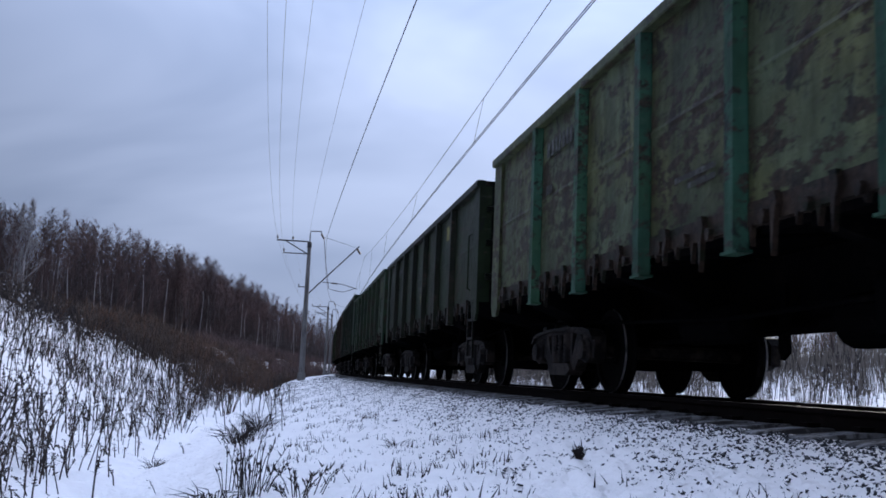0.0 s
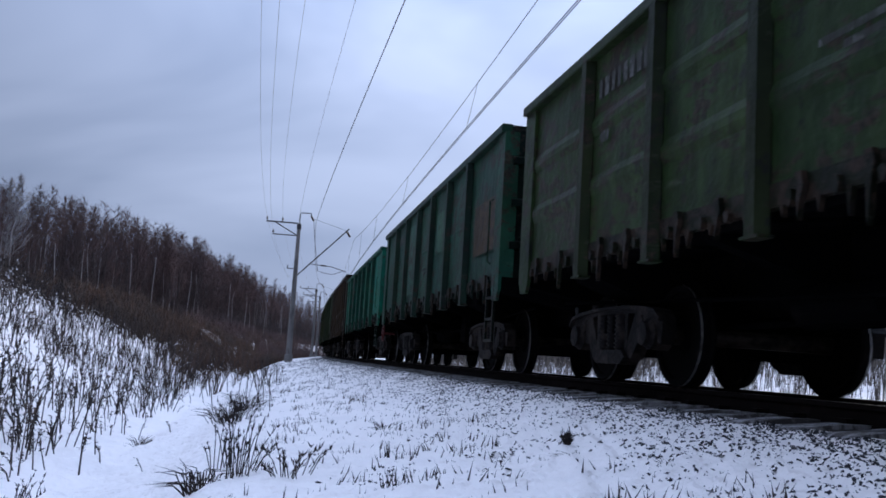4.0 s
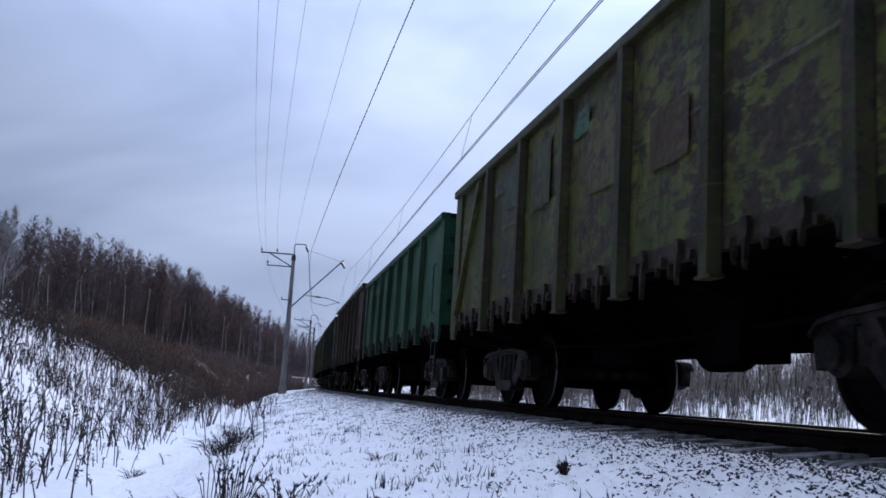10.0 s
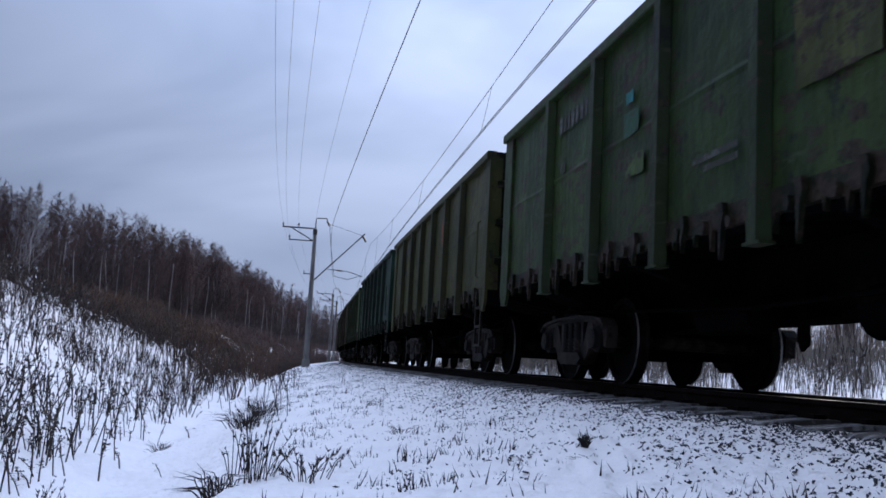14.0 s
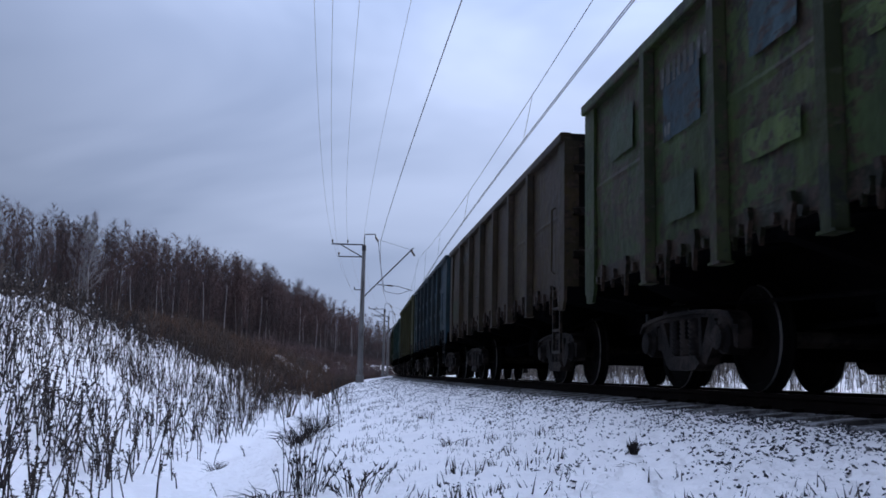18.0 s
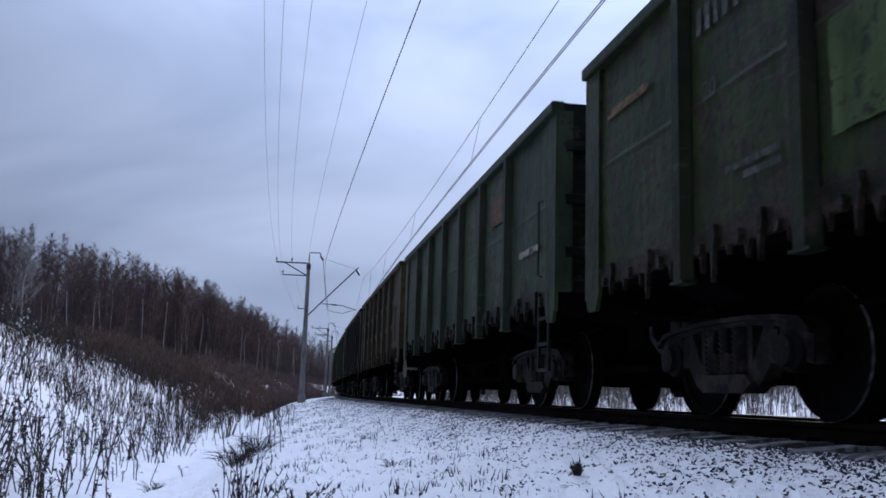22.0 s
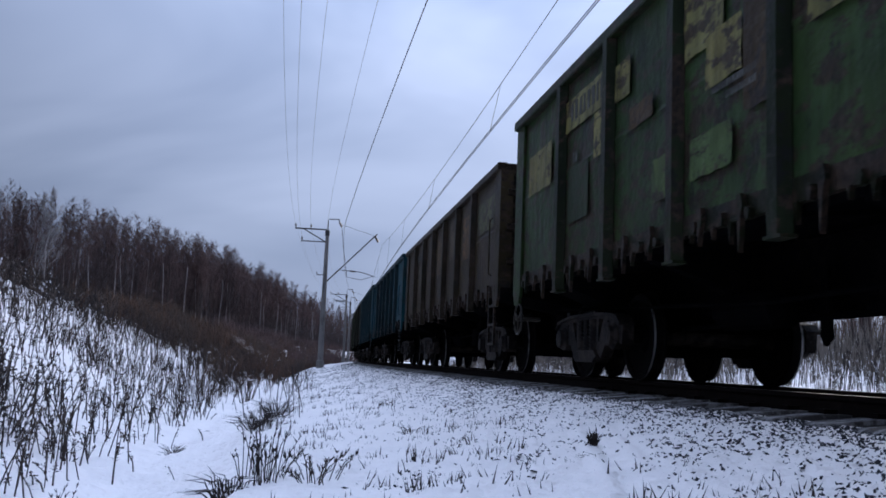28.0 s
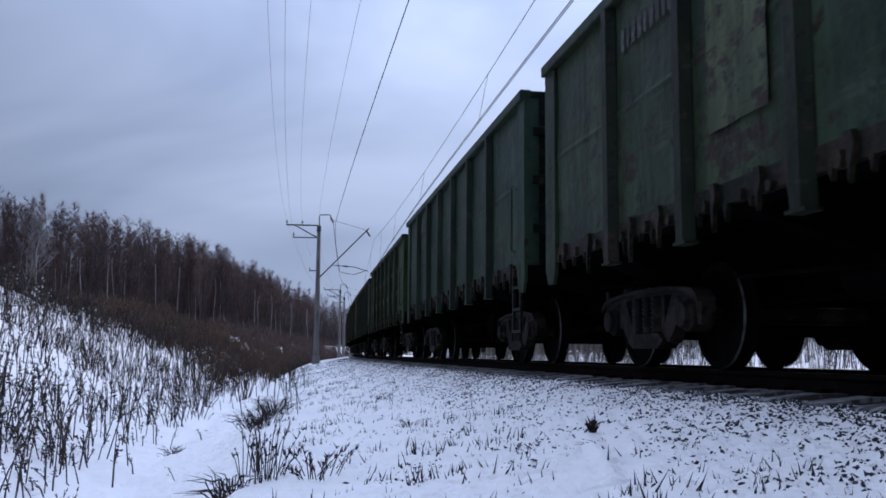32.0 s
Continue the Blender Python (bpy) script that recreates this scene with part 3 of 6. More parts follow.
def hat_post(y, side, z0=1.03, z1=3.35, w=0.10):
    a, b = WX + 0.004, WX + 0.105
    o = [(side * a, y - w), (side * (a + 0.012), y - w), (side * b, y - w * 0.62), (side * b, y + w * 0.62), (side * (a + 0.012), y + w), (side * a, y + w)]
    s = Shape().prism(o, z0, z1, "z")
    return s.box(side * (a - 0.02), side * (b + 0.004), y - w - 0.012, y + w + 0.012, z0 - 0.02, z0 + 0.002)


def corner_post(y, side):
    """A broad bent plate; its lower corners are cut."""
    d = 1 if y > 0 else -1
    a, b = WX + 0.003, WX + 0.045
    o = [(y + d * 0.06, 3.36), (y + d * 0.06, 1.12), (y + d * 0.0, 0.98), (y - d * 0.22, 0.98), (y - d * 0.30, 1.14), (y - d * 0.30, 3.36)]
    s = Shape().prism(o, side * a, side * b, "x")
    return s.box(side * (WX - 0.16), side * b, y + d * 0.06, y + d * 0.085, 1.1, 3.36)


def lower_sill(side):
    """The battered bottom edge of a side, with its hinge lugs."""
    s = Shape().box(side * (WX - 0.06), side * (WX + 0.016), -6.36, 6.36, 1.21, 1.37)
    rnd = random.Random(5 if side < 0 else 6)
    for a, b in zip(BAYS, BAYS[1:]):
        x0, x1 = sorted((side * (WX + 0.01), side * (WX + 0.06)))
        for u in (0.22, 0.5, 0.8):
            y = a + (b - a) * u + rnd.uniform(-0.06, 0.06)
            w, t = rnd.uniform(0.02, 0.04), rnd.uniform(-0.02, 0.03)
            s.prism([(y - w, 1.24), (y - w * 0.6, 1.27 + t), (y + w * 0.5, 1.28 + t), (y + w, 1.25), (y + w * 0.4, 1.18), (y - w * 0.5, 1.19)], x0, x1, "x")
        for u in (0.1, 0.16, 0.42, 0.62, 0.88):
            y, w, h = a + (b - a) * (u + rnd.uniform(-0.04, 0.04)), rnd.uniform(0.02, 0.05), rnd.uniform(0.05, 0.16)
            x0, x1 = sorted((side * (WX - 0.02), side * (WX + 0.02)))
            s.prism([(y - w, 1.22), (y - w * 0.3, 1.2 - h * 0.5), (y - w * 0.1, 1.2 - h), (y + w * 0.3, 1.2 - h * 0.4), (y + w, 1.22)], x0, x1, "x")
    return s


def claw(side, y, k):
    """A bent hinge arm that hangs below the side."""
    a, b = sorted((side * (WX + 0.02), side * (WX + 0.062)))
    h = 0.06 * k
    return Shape().prism([(y - 0.035, 1.38), (y - 0.055, 1.29), (y - 0.028, 1.22), (y - 0.012, 1.12 - h), (y + 0.006, 1.02 - h), (y + 0.012, 1.12 - h), (y + 0.018, 1.22), (y + 0.008, 1.29), (y + 0.04, 1.38)], a, b, "x")


def hatch(side, a, b):
    """A discharge door under the floor, seen edge on below the side."""
    s = Shape().prism([(side * 1.47, 1.24), (side * 1.42, 1.16), (side * 0.4, 1.26), (side * 0.4, 1.32)], a + 0.12, b - 0.12)
    return s


def end_wall(d):
    y = d * 6.40
    s = Shape().box(-WX, WX, min(y, y - d * 0.02), max(y, y - d * 0.02), 1.3, 3.36)
    return s


def end_rib(d, z):
    y = d * 6.402
    o = [(y, z - 0.075), (y + d * 0.07, z - 0.045), (y + d * 0.07, z + 0.045), (y, z + 0.075)]
    return Shape().prism(o, -1.42, 1.42, "x")


def side_frame(side):
    """The cast frame of a bogie: a flat top bar, end jaws over the axle boxes, a spring seat, and openings between."""
    x0, x1 = sorted((side * 1.0, side * 1.13))
    s = Shape()
    top = [(-1.20, 0.50), (-1.20, 0.62), (-1.10, 0.70), (-0.86, 0.735), (-0.4, 0.765), (0.4, 0.765), (0.86, 0.735), (1.10, 0.70), (1.20, 0.62), (1.20, 0.50)]
    low = [(1.09, 0.50), (1.07, 0.60), (0.9, 0.645), (0.45, 0.69), (-0.45, 0.69), (-0.9, 0.645), (-1.07, 0.60), (-1.09, 0.50)]
    s.prism(top + low, x0, x1, "x")
    for d in (-1, 1):
        s.prism([(d * 0.72, 0.67), (d * 0.58, 0.68), (d * 0.34, 0.30), (d * 0.50, 0.24), (d * 0.66, 0.40)], x0, x1, "x")
        s.prism([(d * 0.41, 0.70), (d * 0.34, 0.70), (d * 0.34, 0.32), (d * 0.41, 0.28)], x0, x1, "x")
        s.prism([(d * 1.20, 0.56), (d * 1.10, 0.56), (d * 1.11, 0.40), (d * 1.18, 0.38)], x0, x1, "x")
        s.prism([(d * 0.62, 0.62), (d * 0.76, 0.64), (d * 0.75, 0.40), (d * 0.66, 0.40)], x0, x1, "x")
    a, b = sorted((side * 1.13, side * 1.175))
    s.prism(top[1:-1] + [(q, z - 0.035) for q, z in top[1:-1]][::-1], a, b, "x")
    a, b = sorted((side * 0.98, side * 1.17))
    s.prism([(-0.44, 0.26), (-0.34, 0.33), (0.34, 0.33), (0.44, 0.26), (0.32, 0.19), (-0.32, 0.19)], a, b, "x")
    return s


def spring(side, y):
    s = Shape()
    s.smooth = True
    return s.lathe([(0.33 + 0.0225 * i, 0.104 if i % 2 else 0.084) for i in range(17)], 10, "z", (side * 1.08, y, 0))


def wheel_mesh(side):
    s = Shape()
    s.smooth = False
    i, o = side * 0.72, side * 0.85
    s.lathe([(i - side * 0.005, 0.44), (i - side * 0.005, 0.502), (i + side * 0.022, 0.506), (i + side * 0.036, 0.4795), (o - side * 0.02, 0.4748), (o, 0.473), (o + side * 0.004, 0.456), (o + side * 0.001, 0.419), (o, 0.411), (o - side * 0.03, 0.394), (o - side * 0.065, 0.17),
             (o - side * 0.02, 0.145), (o - side * 0.02, 0.0001)], 26, "x", caps=False)
    s.lathe([(i - side * 0.005, 0.44), (i + side * 0.03, 0.40), (i + side * 0.05, 0.15), (i, 0.13), (i, 0.09)], 26, "x", caps=False)
    return s


def wagon(style, brace):
    """A four-axle open wagon; y runs along it, the far end is +y, z from the rail head."""
    w = new("gondola_wagon")
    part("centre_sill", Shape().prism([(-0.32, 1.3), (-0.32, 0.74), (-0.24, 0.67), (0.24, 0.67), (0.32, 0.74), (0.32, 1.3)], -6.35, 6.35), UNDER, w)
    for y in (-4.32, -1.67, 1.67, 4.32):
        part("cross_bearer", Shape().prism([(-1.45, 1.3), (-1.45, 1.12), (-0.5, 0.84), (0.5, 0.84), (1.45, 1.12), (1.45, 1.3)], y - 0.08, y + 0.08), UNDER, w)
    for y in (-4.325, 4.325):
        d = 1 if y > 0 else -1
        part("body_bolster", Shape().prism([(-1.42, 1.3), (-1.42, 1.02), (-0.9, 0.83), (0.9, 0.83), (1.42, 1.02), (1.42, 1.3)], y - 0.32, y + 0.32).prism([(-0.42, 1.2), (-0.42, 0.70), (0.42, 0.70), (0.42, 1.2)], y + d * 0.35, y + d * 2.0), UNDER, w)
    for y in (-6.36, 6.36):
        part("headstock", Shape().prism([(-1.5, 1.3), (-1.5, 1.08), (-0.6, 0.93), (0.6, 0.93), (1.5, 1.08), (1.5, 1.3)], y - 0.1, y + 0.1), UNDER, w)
    part("floor", Shape().box(-1.47, 1.47, -6.38, 6.38, 1.305, 1.36), FLOOR, w)
    for side in (-1, 1):
        for a, b in zip(BAYS, BAYS[1:]):
            part("side_panel", side_panel(a + 0.002, b - 0.002, side, style), PAINT, w)
        for y in BAYS[1:-1]:
            part("post", hat_post(y, side), PAINT, w)
        for y in (-6.36, 6.36):
            part("corner_post", corner_post(y, side), PAINT, w)
        if brace:
            for d in (-1, 1):
                x = side * (WX + 0.05)
                ya, yb = d * 4.75, d * 6.05
                part("diagonal_brace", Shape().prism([(ya, 3.3), (ya + d * 0.14, 3.3), (yb + d * 0.14, 1.35), (yb, 1.35)], side * (WX + 0.01), side * (WX + 0.08), "x"), PAINT, w)
        part("top_chord", Shape().prism([(side * (WX - 0.05), 3.345), (side * (WX + 0.09), 3.345), (side * (WX + 0.1), 3.36), (side * (WX + 0.1), 3.455), (side * (WX + 0.085), 3.47), (side * (WX - 0.05), 3.47)], -6.43, 6.43), PAINT, w)
        part("lower_sill", lower_sill(side), PAINT, w, "battered lower sill with hinge lugs")
        if side < 0:
            for k, (a, b) in enumerate(zip(BAYS, BAYS[1:])):
                for u in (0.32, 0.71):
                    part("hinge_arm", claw(side, a + (b - a) * u, (k * 7 + int(u * 9)) % 3 - 1), PAINT, w)
        for a, b in zip(BAYS, BAYS[1:]):
            part("floor_hatch", hatch(side, a, b), UNDER, w)
    for d in (-1, 1):
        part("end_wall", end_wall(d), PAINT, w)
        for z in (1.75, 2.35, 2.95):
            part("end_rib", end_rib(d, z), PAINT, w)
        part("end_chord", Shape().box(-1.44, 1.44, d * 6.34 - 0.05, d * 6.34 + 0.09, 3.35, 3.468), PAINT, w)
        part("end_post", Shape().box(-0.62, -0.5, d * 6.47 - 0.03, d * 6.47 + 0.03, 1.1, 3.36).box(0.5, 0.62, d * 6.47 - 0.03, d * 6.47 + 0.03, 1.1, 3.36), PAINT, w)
        part("end_ladder", Shape().tube([(-d * 1.42, d * 6.52, 1.2), (-d * 1.42, d * 6.52, 3.3)], 0.014).tube([(-d * 0.98, d * 6.52, 1.2), (-d * 0.98, d * 6.52, 3.3)], 0.014)
             .tube([(-d * 1.42, d * 6.52, 1.5), (-d * 0.98, d * 6.52, 1.5)], 0.013).tube([(-d * 1.42, d * 6.52, 1.85), (-d * 0.98, d * 6.52, 1.85)], 0.013).tube([(-d * 1.42, d * 6.52, 2.2), (-d * 0.98, d * 6.52, 2.2)], 0.013)
             .tube([(-d * 1.42, d * 6.52, 2.55), (-d * 0.98, d * 6.52, 2.55)], 0.013).tube([(-d * 1.42, d * 6.52, 2.9), (-d * 0.98, d * 6.52, 2.9)], 0.013), STEEL_DARK, w)
        cp = part("coupler", Shape().box(-0.16, 0.16, d * 6.5 - 0.12, d * 6.5 + 0.12, 0.86, 1.2).prism([(-0.12, 0.92), (0.12, 0.92), (0.12, 1.14), (-0.12, 1.14)], d * 6.35, d * 6.72), STEEL_DARK, w)
        part("knuckle", Shape().prism([(-0.26, d * 6.66), (0.02, d * 6.66), (0.22, d * 6.72), (0.24, d * 6.9), (0.06, d * 6.945), (-0.1, d * 6.88), (-0.27, d * 6.945)], 0.88, 1.2, "z"), STEEL_DARK, cp)
        part("brake_hose", Shape().tube([(d * 0.42, d * 6.5, 0.95), (d * 0.42, d * 6.52, 0.82), (d * 0.38, d * 6.75, 0.62), (d * 0.2, d * 6.88, 0.56), (d * 0.05, d * 6.94, 0.62)], 0.026, 7), RUBBER, w)
        sd = d  # a ladder under opposite corners
        lad = Shape()
        x, y = sd * 1.53, d * 6.0
        lad.lattice(x - 0.018, x + 0.018, [y - 0.225, y - 0.18, y + 0.18, y + 0.225], [0.42, 0.455, 0.72, 0.755, 1.02, 1.055, 1.35],
                    {(i, j) for i in range(3) for j in range(6) if i != 1 or j in (0, 2, 4)})
        part("step_ladder", lad, PAINT, w)
        part("grab_rail", Shape().tube([(sd * 1.55, y + 0.05, 2.45), (sd * 1.6, y + 0.05, 2.42), (sd * 1.605, y + 0.02, 2.0), (sd * 1.6, y + 0.05, 1.55), (sd * 1.55, y + 0.05, 1.52)], 0.012, 5), PAINT, w)
    part("brake_reservoir", Shape().lathe([(-0.55, 0.05), (-0.5, 0.17), (0.45, 0.17), (0.5, 0.05)], 14, "y", (-0.75, 1.0, 0.66)), UNDER, w)
    part("brake_cylinder", Shape().lathe([(-0.35, 0.2), (0.1, 0.2), (0.14, 0.06), (0.5, 0.05)], 14, "y", (-0.6, -0.9, 0.62)), UNDER, w)
    part("air_distributor", Shape().box(-1.0, -0.55, -1.95, -1.55, 0.48, 0.82).box(-0.9, -0.65, -1.85, -1.65, 0.82, 1.2), UNDER, w)
    for y in (0.35,):
        part("brake_lever", Shape().prism([(y - 0.04, 1.0), (y - 0.07, 0.42), (y + 0.02, 0.36), (y + 0.07, 0.44), (y + 0.05, 1.0)], -0.5, -0.46, "x"), UNDER, w)
    part("brake_pipe", Shape().tube([(-0.95, -6.3, 0.92), (-0.95, -5.0, 0.86), (-0.95, -2.5, 0.74), (-0.95, 0.3, 0.68), (-0.95, 2.5, 0.76), (-0.95, 5.0, 0.86), (-0.95, 6.3, 0.92)], 0.022, 6), UNDER, w)
    part("brake_rod", Shape().tube([(-0.5, -4.0, 0.56), (-0.5, -1.5, 0.6), (-0.5, 1.5, 0.58), (-0.5, 4.0, 0.56)], 0.03, 6), UNDER, w)
    for d in (-1, 1):
        y = d * 4.325
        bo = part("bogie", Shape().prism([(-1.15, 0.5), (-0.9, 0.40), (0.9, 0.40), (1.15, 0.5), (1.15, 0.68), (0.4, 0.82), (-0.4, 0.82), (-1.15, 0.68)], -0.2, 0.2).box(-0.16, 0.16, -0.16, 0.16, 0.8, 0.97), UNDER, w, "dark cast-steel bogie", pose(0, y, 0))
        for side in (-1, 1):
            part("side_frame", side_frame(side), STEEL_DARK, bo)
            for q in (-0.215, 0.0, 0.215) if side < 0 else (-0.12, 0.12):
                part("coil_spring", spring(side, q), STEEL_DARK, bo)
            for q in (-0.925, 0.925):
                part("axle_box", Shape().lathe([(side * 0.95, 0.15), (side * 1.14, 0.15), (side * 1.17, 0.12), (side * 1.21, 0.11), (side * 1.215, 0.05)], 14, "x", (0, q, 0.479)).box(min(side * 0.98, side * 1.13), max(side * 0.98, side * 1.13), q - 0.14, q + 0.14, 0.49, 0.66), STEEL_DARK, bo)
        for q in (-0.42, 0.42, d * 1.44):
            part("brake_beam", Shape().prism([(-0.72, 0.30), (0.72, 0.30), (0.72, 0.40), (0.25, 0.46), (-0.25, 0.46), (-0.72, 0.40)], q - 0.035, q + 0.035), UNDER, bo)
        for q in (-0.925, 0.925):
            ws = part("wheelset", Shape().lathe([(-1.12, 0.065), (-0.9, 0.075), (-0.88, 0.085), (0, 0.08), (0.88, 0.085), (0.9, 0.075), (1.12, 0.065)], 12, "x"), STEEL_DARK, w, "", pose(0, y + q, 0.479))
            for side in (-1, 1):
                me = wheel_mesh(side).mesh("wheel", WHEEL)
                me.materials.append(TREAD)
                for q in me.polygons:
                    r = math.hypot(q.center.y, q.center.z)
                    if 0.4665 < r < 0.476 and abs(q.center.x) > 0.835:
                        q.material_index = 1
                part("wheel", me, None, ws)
    return w


def hand_brake(w):
    """A spoked wheel low at the far corner, on a few wagons only."""
    hw = Shape()
    ring = [(-1.52, 6.2 + 0.21 * math.cos(a), 0.76 + 0.21 * math.sin(a)) for a in np.linspace(0, 2 * math.pi, 21)]
    hw.tube(ring, 0.016, 6)
    for a in (0.5, 2.6, 4.7):
        hw.tube([(-1.52, 6.2, 0.76), (-1.52, 6.2 + 0.2 * math.cos(a), 0.76 + 0.2 * math.sin(a))], 0.014, 5)
    hw.lathe([(-1.55, 0.03), (-1.2, 0.03)], 8, "x", (0, 6.2, 0.76))
    return part("hand_brake_wheel", hw, PAINT, w)


GREEN, DKGREEN, OLIVE, TEAL, BRTEAL = (0.026, 0.049, 0.023), (0.017, 0.028, 0.018), (0.044, 0.052, 0.025), (0.032, 0.085, 0.070), (0.016, 0.135, 0.108)
BROWN, SLATE, BLUEGR, BLUE, BRGREEN, RUSTO = (0.031, 0.0225, 0.0155), (0.0185, 0.0195, 0.0172), (0.023, 0.043, 0.060), (0.010, 0.047, 0.068), (0.014, 0.057, 0.037), (0.046, 0.030, 0.019)
LTOLIVE, TAN, SKYB, DKTEAL = (0.050, 0.066, 0.038), (0.150, 0.148, 0.075), (0.030, 0.150, 0.175), (0.016, 0.041, 0.037)
OLBROWN = (0.040, 0.034, 0.023)
BLTEAL = (0.032, 0.100, 0.118)
SEAGR, PALE, GREYGR, MINT, MOSS = (0.031, 0.064, 0.044), (0.072, 0.092, 0.064), (0.036, 0.056, 0.042), (0.056, 0.158, 0.130), (0.060, 0.095, 0.045)
